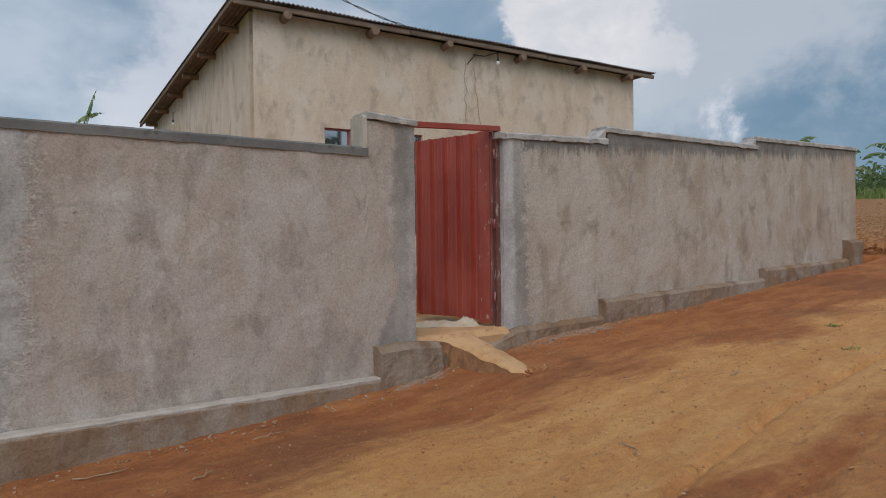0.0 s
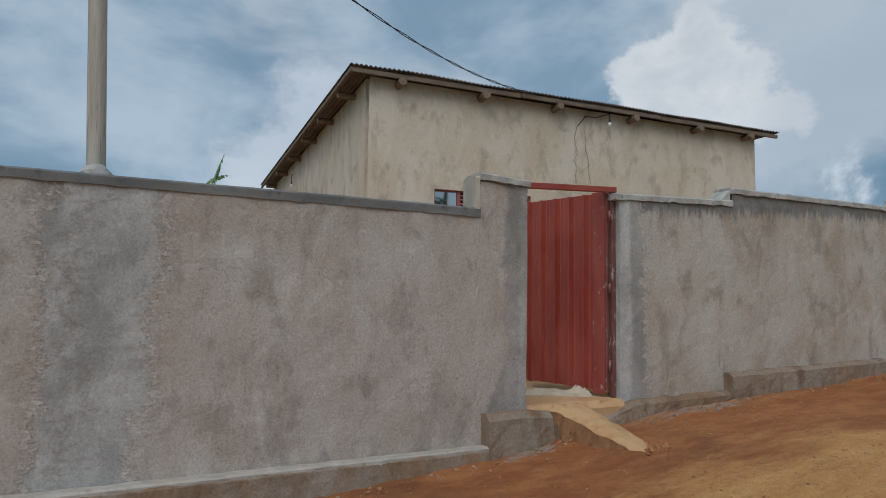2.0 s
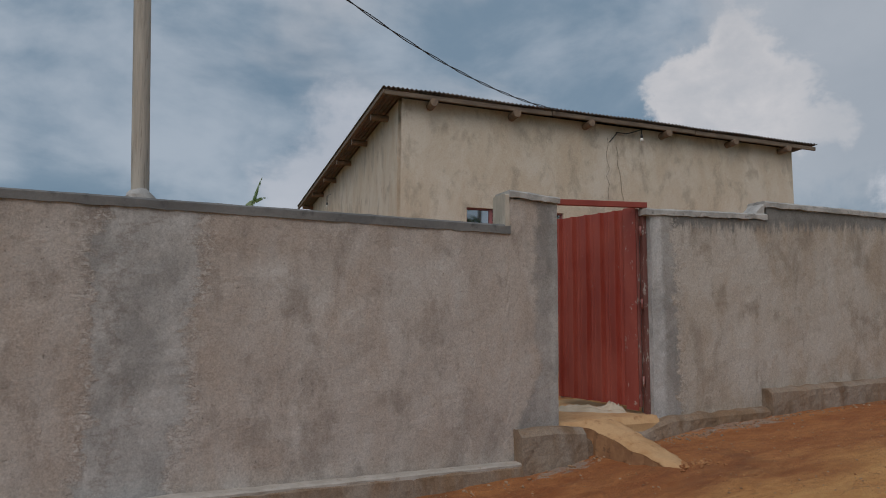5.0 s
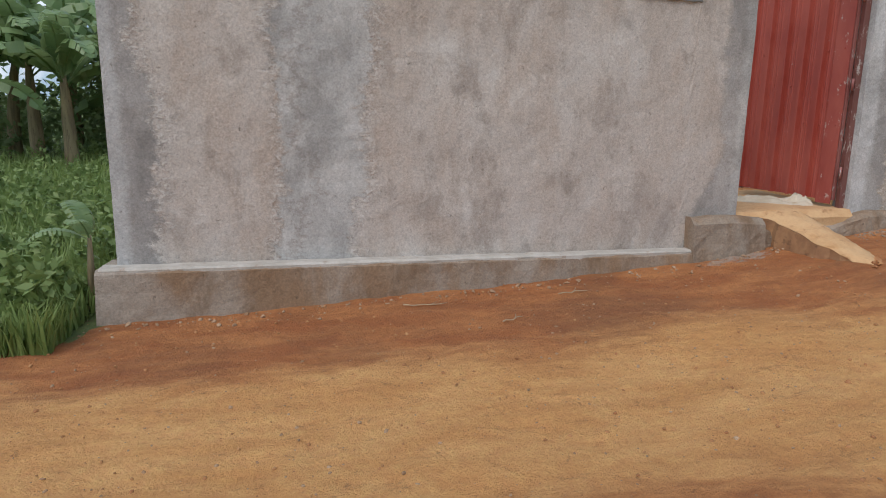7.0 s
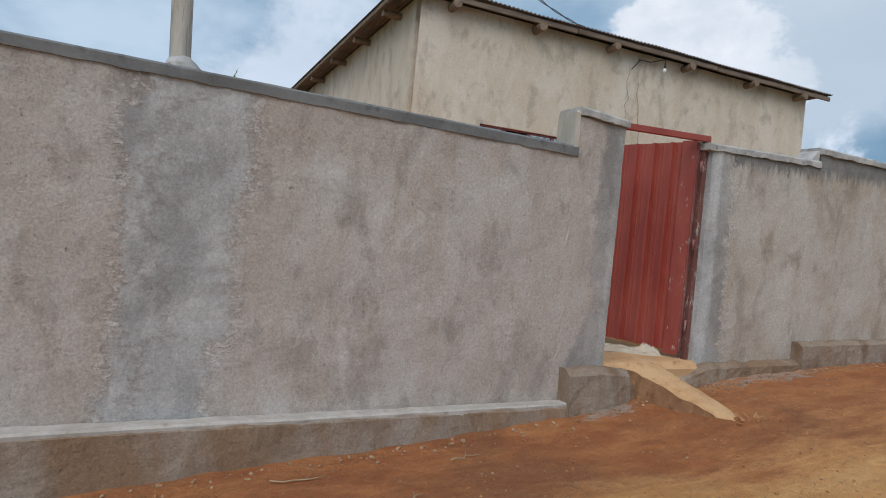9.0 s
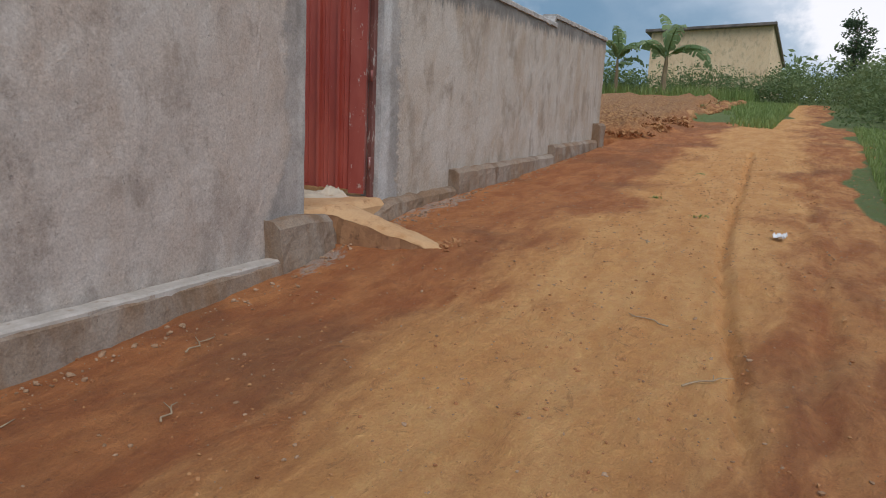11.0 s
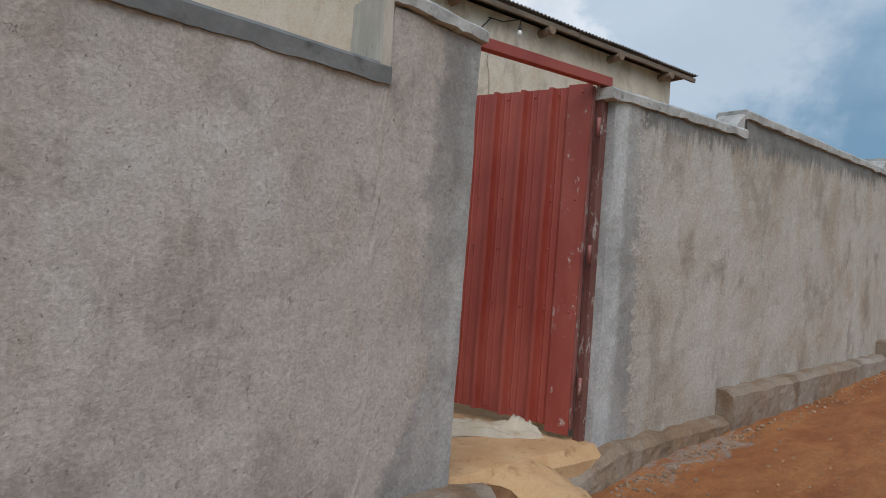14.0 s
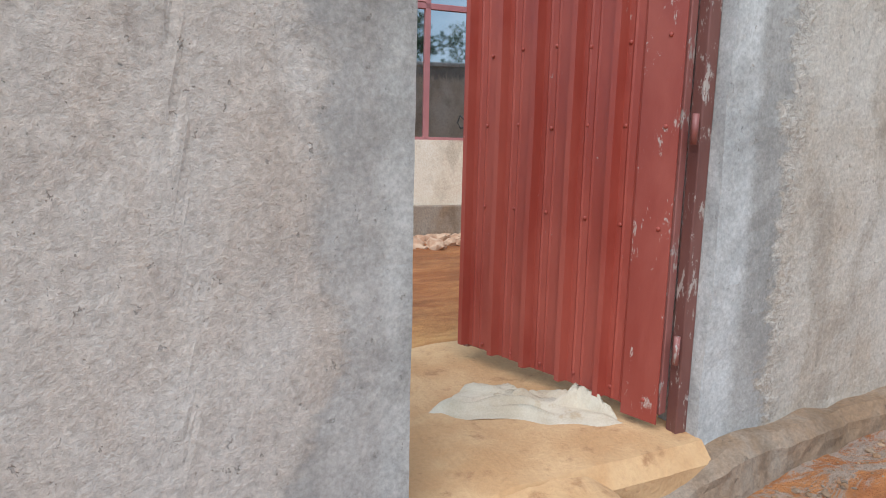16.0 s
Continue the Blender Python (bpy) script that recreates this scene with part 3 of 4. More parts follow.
def make_ramp():
    """A short lump of concrete sloping from the sill to the road, dusted with sand."""
    root = empty("ramp", (3.7, 4.8, 0.3))

    n, m = 22, 12
    verts, faces = [], []
    for i in range(n + 1):
        s = i / n
        cx, cy = 3.70 + 0.225 * s, 5.36 - 0.85 * s
        half = 0.200 - 0.035 * s + 0.05 * max(0, 0.25 - s)
        for k in range(m + 1):
            q = k / m * 2 - 1
            z = 0.598 - 0.245 * s - 0.03 * s * s - 0.022 * q * q - 0.02 * (abs(q) > 0.8) + wob(cx + q, cy, 0, 6, 0.016) + wob(cx + q * half, cy, 4, 16, 0.008)
            rag = (wob(cx, cy, q, 9, 0.05) + wob(cx, cy, q, 25, 0.025)) * abs(q)
            yy = cy - 0.06 * (1 - q * q) * s
            verts.append((cx + q * half + rag - root.location.x, yy + rag * 0.5 + 0.13 * q * s - root.location.y, z - root.location.z))
    w = m + 1
    for i in range(n):
        for k in range(m):
            p = i * w + k
            faces.append((p, p + w, p + w + 1, p + 1))
    build("sandy_top", verts, faces, M_SAND, root, True)
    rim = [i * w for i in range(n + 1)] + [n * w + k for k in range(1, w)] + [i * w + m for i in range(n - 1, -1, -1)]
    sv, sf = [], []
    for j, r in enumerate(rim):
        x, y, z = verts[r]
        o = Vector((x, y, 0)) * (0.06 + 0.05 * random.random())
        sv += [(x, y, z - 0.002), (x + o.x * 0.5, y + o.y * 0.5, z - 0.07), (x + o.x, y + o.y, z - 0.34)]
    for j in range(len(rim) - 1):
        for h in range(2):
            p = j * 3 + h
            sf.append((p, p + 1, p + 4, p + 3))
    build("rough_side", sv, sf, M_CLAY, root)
    tagged(root, "sand covered concrete ramp lump sloping to the road", "ramp")


make_ramp()


# ---- gate ----
def make_gate():
    root = empty("gate", (4.29, 5.47, 0.6))
    o = root.location
    bm = bmesh.new()
    bar(bm, Vector((4.330, 5.495, 0.58)) - o, Vector((4.325, 5.495, 2.66)) - o, 0.05, 0.05, (0, 1, 0), 0.004)
    from_bm("frame_post", bm, M_POST, root)
    bm = bmesh.new()
    bar(bm, Vector((3.20, 5.40, 2.585)) - o, Vector((4.35, 5.475, 2.645)) - o, 0.05, 0.055, (0, 0, 1), 0.004)
    from_bm("lintel", bm, M_RED, root)
    # local x runs from the hinge to the free edge, y to the street face
    hinge, free = Vector((4.290, 5.48)), Vector((3.985, 6.49))
    d = (free - hinge)
    wide, top_h, low_f, top_f = d.length, 1.955, 0.0, 1.93
    # ribbed sheet
    prof = []
    pitch = 0.186
    x = 0.135
    prof.append((x, 0.0))
    while x + pitch < wide + 0.02:
        for dx, h in ((0.050, 0.0), (0.056, 0.005), (0.064, 0.0), (0.090, 0.0), (0.096, 0.005), (0.104, 0.0), (0.128, 0.0), (0.137, 0.038), (0.158, 0.038), (0.170, 0.0)):
            prof.append((x + dx, h))
        x += pitch
    prof.append((wide, 0.0))
    verts, faces = [], []
    rows = 14
    for k in range(rows + 1):
        for px, h in prof:
            z = top_h * k / rows
            bow = wob(px * 2, 0, z, 1.5, 0.006)
            verts.append((px, 0.024 + h + bow, z + (0.02 * px if k == 0 else 0)))
    n = len(prof)
    for k in range(rows):
        for j in range(n - 1):
            a = k * n + j
            faces.append((a, a + 1, a + n + 1, a + n))
    leaf = build("leaf", verts, faces, M_RED, root)
    leaf.matrix_local = Matrix.Translation(Vector((4.290, 5.48, 0.66)) - o) @ Matrix.Rotation(math.atan2(d.y, d.x), 4, "Z")
    sol = leaf.modifiers.new("thick", "SOLIDIFY")
    sol.thickness = 0.002
    # flat strip by the hinge
    bm = bmesh.new()
    bar(bm, (0.108, 0.040, -0.03), (0.108, 0.040, top_h + 0.01), 0.145, 0.004, (0, 1, 0))
    strip = from_bm("hinge_strip", bm, M_REDWORN, leaf)
    bm = bmesh.new()
    for z in (0.03, 0.66, 1.30, 1.92):
        bar(bm, (0.04, 0.0, z), (wide, 0.0, z), 0.03, 0.04, (0, 0, 1), 0.003)
    for xx in (0.05, wide - 0.02):
        bar(bm, (xx, 0.0, 0.0), (xx, 0.0, top_h), 0.03, 0.04, (0, 1, 0), 0.003)
    from_bm("steel_frame", bm, M_REDFRAME, leaf)
    bm = bmesh.new()
    bmesh.ops.create_uvsphere(bm, u_segments=8, v_segments=5, radius=0.0085, matrix=Matrix.Diagonal((1, 0.6, 1, 1)))
    first = from_bm("rivet", bm, M_RED, leaf, True)
    spots = [(px + random.uniform(-0.012, 0.012), 0.028 if px > 0.1 else 0.043, z + random.uniform(-0.012, 0.012)) for z in (0.04, 0.66, 1.0, 1.30, 1.91) for px in (0.09, 0.24, 0.41, 0.58, 0.75, 0.92, wide - 0.03)]
    first.location = spots[0]
    for p in spots[1:]:
        rv = new("rivet", first.data)
        rv.parent, rv.location = leaf, p
    for z in (0.25, 1.0, 1.72):
        bm = bmesh.new()
        tube(bm, [(-0.008, 0.02, z - 0.05), (-0.008, 0.02, z + 0.05)], 0.011, 10)
        from_bm("hinge", bm, M_REDFRAME, leaf, True)
    bm = bmesh.new()
    tube(bm, [(wide + 0.005, 0.02, 1.02), (wide + 0.045, 0.03, 1.05), (wide + 0.06, 0.03, 1.02), (wide + 0.04, 0.03, 0.995), (wide + 0.005, 0.02, 1.0)], 0.004, 6)
    from_bm("wire_loop", bm, M_CABLE, leaf, True)
    tagged(root, "half open gate of red painted ribbed steel sheet with rivets", "gate")


make_gate()


def make_sack():
    """A pale sack folded over itself on the sill under the gate."""
    n, m = 40, 24
    o = Vector((3.965, 5.885, 0.592))
    ax, ay = Vector((0.80, -0.60)), Vector((0.60, 0.80))
    folds = ((0.55, -0.30, 0.6, 0.075), (-0.35, 0.15, 0.45, 0.07), (0.10, -0.68, 0.35, 0.05), (-0.8, 0.45, 0.4, 0.07), (0.9, 0.35, 0.5, 0.075))
    verts, faces = [], []
    for side in (1, 0):
        for i in range(n + 1):
            for k in range(m + 1):
                u, v = i / n * 2 - 1, k / m * 2 - 1
                e = min(1.0, 5 * (1 - abs(u))) * min(1.0, 3.5 * (1 - abs(v)))
                z = 0.018
                for tilt, at, wide, high in folds:
                    d = max(-1.0, min(1.0, (v - at - tilt * u) / (0.3 * wide)))
                    z += high * (0.5 + 0.5 * math.cos(math.pi * d)) * (0.42 + wob(u * 1.5, at, 2, 1, 0.5))
                z = math.sqrt(max(0.0, e)) * (z + wob(u * 2, v * 2, 1, 1.6, 0.010))
                p = o.xy + ax * (u * 0.31 * (1 - 0.18 * v) + 0.03 * wob(v * 3, u, 0, 1, 1)) + ay * (v * 0.19 * (0.8 - 0.2 * u) + 0.05 * wob(u * 2.5, v, 4, 1, 1))
                verts.append((p.x - o.x, p.y - o.y, max(0.004, z) if side else -0.015))
    w = m + 1
    top = (n + 1) * w
    for s in (0, top):
        for i in range(n):
            for k in range(m):
                a = s + i * w + k
                q = (a, a + w, a + w + 1, a + 1)
                faces.append(q if s == 0 else q[::-1])
    ob = build("sack", verts, faces, M_SACK, smooth=True)
    ob.location = o
    tagged(ob, "crumpled dusty white woven sack lying under the gate", "sack")


make_sack()


# ---- house in the compound ----
HX, HY = Vector((3.28, 10.10)), Vector((1.0, -0.055)).normalized()
HN = Vector((0.055, 1.0)).normalized()
HLEN, HDEEP = 8.05, 11.0


def hp(u, v, z):
    """A point of the house: u along the front, v behind it."""
    p = HX + HY * u + HN * v
    return (p.x, p.y, z)


WIN = (1.13, 2.92, 1.58, 3.33)          # the window: from, to, sill, head


def make_house():
    root = empty("house", (HX.x, HX.y, 0.5))
    o = root.location
    L = lambda u, v, z: tuple(Vector(hp(u, v, z)) - o)
    top = lambda u: 4.985 - 0.014 * u
    # front wall as a ring round the window
    us = sorted(set([0, WIN[0], WIN[1], HLEN] + list(np.arange(0.4, HLEN, 0.4))))
    zs = [0.3, 0.95, WIN[2], 2.4, WIN[3], 4.0, 1]
    verts, faces, idx = [], [], {}

    def vert(u, v, z):
        key = (round(u, 4), round(v, 4), round(z, 4))
        if key not in idx:
            idx[key] = len(verts)
            d = wob(u, 0, z, 1.1, 0.012) if v == 0 and not (WIN[0] - 0.01 <= u <= WIN[1] + 0.01) else 0
            verts.append(L(u, v + d, z))
        return idx[key]

    def row(u):
        return zs[:-1] + [top(u) + 0.055]

    for a, b in zip(us, us[1:]):
        ra, rb = row(a), row(b)
        for k in range(len(zs) - 1):
            if a >= WIN[0] - 1e-6 and b <= WIN[1] + 1e-6 and zs[k] >= WIN[2] - 1e-6 and ra[k + 1] <= WIN[3] + 1e-6:
                continue
            faces.append((vert(a, 0, ra[k]), vert(b, 0, rb[k]), vert(b, 0, rb[k + 1]), vert(a, 0, ra[k + 1])))
            faces.append((vert(a, 0.2, ra[k + 1]), vert(b, 0.2, rb[k + 1]), vert(b, 0.2, rb[k]), vert(a, 0.2, ra[k])))
    w0, w1, s0, s1 = WIN
    wu = [u for u in us if w0 - 1e-6 <= u <= w1 + 1e-6]
    for a, b in zip(wu, wu[1:]):
        faces.append((vert(a, 0, s0), vert(a, 0.2, s0), vert(b, 0.2, s0), vert(b, 0, s0)))
        faces.append((vert(a, 0, s1), vert(b, 0, s1), vert(b, 0.2, s1), vert(a, 0.2, s1)))
    for u in (w0, w1):
        for z0, z1 in ((s0, 2.4), (2.4, s1)):
            faces.append((vert(u, 0, z0), vert(u, 0, z1), vert(u, 0.2, z1), vert(u, 0.2, z0)))
    build("front_wall", verts, faces, M_HOUSE, root)
    # the other walls
    for name, a, b, z0, z1 in (("side_wall", (0, 0.201), (0, HDEEP), 5.065, 4.94), ("side_wall", (HLEN - 0.2, 0.201), (HLEN - 0.2, HDEEP), 4.93, 4.81)):
        vs, fs = [], []
        n = 26
        for i in range(n + 1):
            s = i / n
            v = a[1] + (b[1] - a[1]) * s
            zt = z0 + (z1 - z0) * s
            for k in range(9):
                z = 0.3 + (zt - 0.3) * k / 8
                vs.append(L(a[0] - wob(0, v, z, 1.0, 0.015), v, z))
            vs.append(L(a[0] + 0.2, v, zt))
            vs.append(L(a[0] + 0.2, v, 0.3))
        for i in range(n):
            for k in range(10):
                p = i * 11 + k
                fs.append((p, p + 11, p + 12, p + 1))
        fs += [tuple(range(11)), tuple(n * 11 + k for k in range(10, -1, -1))]
        build(name, vs, fs, M_HOUSE, root)
    bm = bmesh.new()
    bar(bm, L(0, HDEEP + 0.1, 2.55), L(HLEN, HDEEP + 0.1, 2.55), 0.2, 4.5)
    from_bm("back_wall", bm, M_HOUSE, root)
    bm = bmesh.new()
    bar(bm, L(-0.05, -0.035, 0.62), L(HLEN + 0.05, -0.035, 0.62), 0.07, 0.62, bevel=0.012)
    from_bm("plinth", bm, M_PLINTH, root)
    # corrugated roof
    vs, fs = [], []
    cu = 0.076 / 4
    nu = int((HLEN + 0.80) / cu)
    rings = [(-0.24, 0.0), (HDEEP * 0.5, -0.03), (HDEEP + 0.35, -0.06)]
    for i in range(nu + 1):
        u = -0.37 + i * cu
        for v, dz in rings:
            vs.append(L(u, v + wob(u, 0, 0, 3, 0.01), top(u) + 0.145 + dz * 1.5 + 0.013 * math.sin(i * math.pi / 2) + wob(u, v, 0, 0.8, 0.02)))
    for i in range(nu):
        for k in range(2):
            p = i * 3 + k
            fs.append((p, p + 3, p + 4, p + 1))
    rf = build("roof", vs, fs, M_TIN, root)
    sm = rf.modifiers.new("thick", "SOLIDIFY")
    sm.thickness = 0.012
    # eave boards and poles
    bm = bmesh.new()
    for k in range(3):
        a, b = -0.33 + k * 2.95, -0.33 + (k + 1) * 2.95 - 0.02
        b = min(b, HLEN + 0.40)
        bar(bm, L(a, -0.19, top(a) + 0.055 + 0.01 * (k % 2)), L(b, -0.19, top(b) + 0.055 + 0.01 * (k % 2)), 0.045, 0.075, bevel=0.008)
    from_bm("eave_board", bm, M_TIMBER, root)
    bm = bmesh.new()
    bar(bm, L(-0.33, -0.2, top(0) + 0.075), L(-0.33, HDEEP + 0.3, 4.95), 0.05, 0.07, bevel=0.008)
    from_bm("verge_board", bm, M_TIMBER, root)
    for u, r in ((0.47, 0.065), (1.93, 0.07), (3.35, 0.06), (4.95, 0.062), (6.45, 0.058), (7.72, 0.056)):
        bm = bmesh.new()
        tube(bm, [L(u, -0.27, top(u) - 0.03), L(u + 0.02, 0.3, top(u) - 0.03)], [r, r * 1.05], 12)
        from_bm("rafter_end", bm, M_LOG, root, False)
    for v in (0.9, 2.6, 4.3, 6.2, 8.2, 10.3):
        bm = bmesh.new()
        tube(bm, [L(-0.31, v, 4.985 - 0.011 * v - 0.02), L(0.3, v, 4.985 - 0.011 * v - 0.02)], 0.06, 10)
        from_bm("purlin_end", bm, M_LOG, root, False)
    # window: outer frame, mullion, transom, panes, louvres
    win = empty("window")
    win.parent = root
    uc = (w0 + w1) / 2
    bm = bmesh.new()
    for a, b in (((w0, s0), (w0, s1)), ((w1, s0), (w1, s1)), ((w0, s0), (w1, s0)), ((w0, s1), (w1, s1)), ((w0 + 0.45, s0), (w0 + 0.45, s1)), ((w0 + 0.9, s0), (w0 + 0.9, s1)), ((w0 + 1.35, s0), (w0 + 1.35, s1)), ((w0, 2.86), (w1, 2.86))):
        up = Vector((HN.x, HN.y, 0))
        bar(bm, L(a[0], 0.07, a[1]), L(b[0], 0.07, b[1]), 0.055, 0.05, up, 0.004)
    from_bm("frame", bm, M_WINFRAME, win)
    for i in range(4):
        a, b = w0 + 0.45 * i + 0.028, w0 + 0.45 * (i + 1) - 0.028
        bm = bmesh.new()
        bar(bm, L((a + b) / 2, 0.075, s0 + 0.03), L((a + b) / 2, 0.075, 2.83), b - a, 0.006, Vector((HN.x, HN.y, 0)))
        from_bm("pane", bm, M_GLASS, win)
        if i != 1:
            bm = bmesh.new()
            bar(bm, L((a + b) / 2, 0.075, 2.89), L((a + b) / 2, 0.075, s1 - 0.03), b - a, 0.006, Vector((HN.x, HN.y, 0)))
            from_bm("pane", bm, M_GLASS, win)
        else:
            for k in range(6):
                z = 2.90 + k * 0.07
                bm = bmesh.new()
                bar(bm, L(a, 0.07, z), L(b, 0.07, z), 0.05, 0.03, (0, 0.5, 1))
                from_bm("louvre_slat", bm, M_WINFRAME, win)
    # near-black sheet closing the opening, standing in for the unlit room behind
    bm = bmesh.new()
    bar(bm, L(uc, 0.19, s0), L(uc, 0.19, s1), w1 - w0, 0.01, Vector((HN.x, HN.y, 0)))
    from_bm("dark_lining", bm, M_DARK, win)
    # cracks and wiring on the front
    bm = bmesh.new()
    pts = [L(3.82 + wob(k, 0, 0, 0.9, 0.10), -0.003, 4.75 - 0.14 * k) for k in range(9)]
    tube(bm, pts, 0.003, 5)
    pts = [L(4.0 + 0.02 * k + wob(k, 4, 0, 0.9, 0.05), -0.003, 4.6 - 0.16 * k) for k in range(8)]
    tube(bm, pts, 0.003, 5)
    from_bm("crack", bm, M_TIMBER, root)
    tagged(root, "ochre rendered house with a low corrugated tin roof", "house")


make_house()


def make_bulb(u, v, z, wires):
    root = empty("light_bulb", hp(u, v, z))
    o = root.location
    bm = bmesh.new()
    bmesh.ops.create_uvsphere(bm, u_segments=14, v_segments=10, radius=0.034, matrix=Matrix.Diagonal((1, 1, 1.25, 1)))
    from_bm("glass", bm, M_BULB, root, True)
    bm = bmesh.new()
    tube(bm, [(0, 0, 0.035), (0, 0, 0.10)], [0.022, 0.02], 10)
    from_bm("socket", bm, M_CABLE, root, True)
    bm = bmesh.new()
    for w in wires:
        tube(bm, [Vector(hp(*p)) - o for p in w], 0.009, 6)
    from_bm("cord", bm, M_CABLE, root, True)
    tagged(root, "bare white light bulb hanging under the eave", "light bulb")


make_bulb(4.43, -0.16, 4.73, [[(4.43, -0.16, 4.83), (4.43, -0.16, 4.93)], [(4.43, -0.16, 4.92), (4.2, -0.06, 4.85), (3.98, -0.03, 4.86)], [(4.02, -0.01, 4.86), (3.93, -0.01, 4.76), (3.86, -0.01, 4.68)]])
make_bulb(-0.10, 6.9, 4.35, [[(-0.10, 6.9, 4.45), (-0.10, 6.9, 4.62), (0.02, 6.9, 4.70)]])


# ---- pole and cable ----
def make_pole():
    px, py = -0.235, 5.165
    root = empty("utility_pole", (px, py, lie(px, py)))
    g = 2.2 - root.location.z
    bm = bmesh.new()
    tube(bm, [(wob(0, 0, k, 0.5, 0.012) - 0.022 * k, wob(3, 0, k, 0.5, 0.02), g + k * 0.55 - 0.02) for k in range(-4, 10)], [0.060 - 0.0008 * k for k in range(-4, 10)], 16)
    from_bm("shaft", bm, M_WOODPOLE, root, True)
    bm = bmesh.new()
    tube(bm, [(0.0, -0.14, g + 0.03), (0, -0.14, g + 0.06), (0, -0.11, g + 0.085), (0, -0.03, g + 0.095)], [0.12, 0.115, 0.09, 0.06], 18)
    for v in bm.verts:
        v.co += Vector((wob(*v.co, 9, 0.03), wob(v.co.x, v.co.y, 7, 9, 0.02), wob(v.co.y, v.co.x, 3, 14, 0.015)))
    from_bm("cement_collar", bm, M_CAP, root, True)
    tagged(root, "weathered grey wooden utility pole standing in the wall", "pole")
    bm = bmesh.new()
    a, b = Vector((-0.30, 5.13, 4.95)), Vector(hp(2.72, -0.22, 5.08))
    for off in (0.0, 1.0):
        pts = []
        for k in range(41):
            s = k / 40
            p = a.lerp(b, s)
            p.z -= 4 * 0.36 * s * (1 - s)
            p += Vector((math.cos(40 * s + off * 3.1), 0, math.sin(40 * s + off * 3.1))) * 0.012
            pts.append(p)
        tube(bm, pts, 0.006, 5)
    tagged(from_bm("power_cable", bm, M_CABLE, None, True), "twisted black power cable sagging to the house", "cable")


make_pole()


# ---- plants ----
def banana_leaf(length, width, droop, rise, seed):
    rng = random.Random(seed)
    verts, faces = [], []
    n = 16
    pts = []
    ang, p = rise, Vector((0, 0, 0))
    for i in range(n + 1):
        pts.append((p.copy(), ang))
        ang -= droop / n * (0.5 + i / n)
        p = p + Vector((math.cos(ang), 0, math.sin(ang))) * (length / n)
    shape = [0.02, 0.02, 0.03] + [math.sin(math.pi * min(1, (i - 2) / (n - 2.0) * 0.93 + 0.07)) ** 0.55 for i in range(3, n + 1)]
    for side in (-1, 1):
        i = 0
        while i < n:
            span = rng.choice((1, 1, 2, 3))
            j = min(n, i + span)
            sag = rng.uniform(0.15, 0.75)
            for q in range(i, j):
                gap = 0.12 if q == j - 1 and q > 3 else 0.0
                base = len(verts)
                for k, cut in ((q, 0.0), (q + 1, gap)):
                    c, a = pts[k]
                    c0 = pts[k - 1][0] if k else c
                    w = width * shape[k] * 0.5
                    edge = c.lerp(c0, cut * 3)
                    verts.append(c)
                    verts.append(edge + Vector((0.03 * w, side * w * 0.62, 0.10 * w)))
                    verts.append(edge + Vector((0.12 * w, side * w * (1.0 - 0.25 * sag), -w * sag * 0.7)))
                for s in (0, 1):
                    faces.append((base + s, base + s + 3, base + s + 4, base + s + 1))
            i = j
    # midrib
    for s in (1, -1):
        base = len(verts)
        for i in range(n + 1):
            c, a = pts[i]
            r = 0.028 * (1 - i / n) + 0.004
            verts += [c + Vector((0, s * r, -0.004)), c + Vector((0, 0, -r - 0.006))]
        for i in range(n):
            q = base + 2 * i
            faces.append((q, q + 2, q + 3, q + 1))
    return verts, faces


LEAVES = []
for k in range(7):
    vs, fs = banana_leaf(2.0 + 0.15 * (k % 3), 0.62, 1.5 + 0.22 * (k % 4), 1.15 - 0.10 * (k % 5), 40 + k)
    me = bpy.data.meshes.new("leaf")
    me.from_pydata([tuple(v) for v in vs], [], fs)
    me.materials.append(M_BANANA)
    LEAVES.append(me)


vs, fs = banana_leaf(1.9, 0.55, 0.35, 1.62, 63)
SPEAR = bpy.data.meshes.new("leaf")
SPEAR.from_pydata([tuple(v) for v in vs], [], fs)
SPEAR.materials.append(M_BANANA)


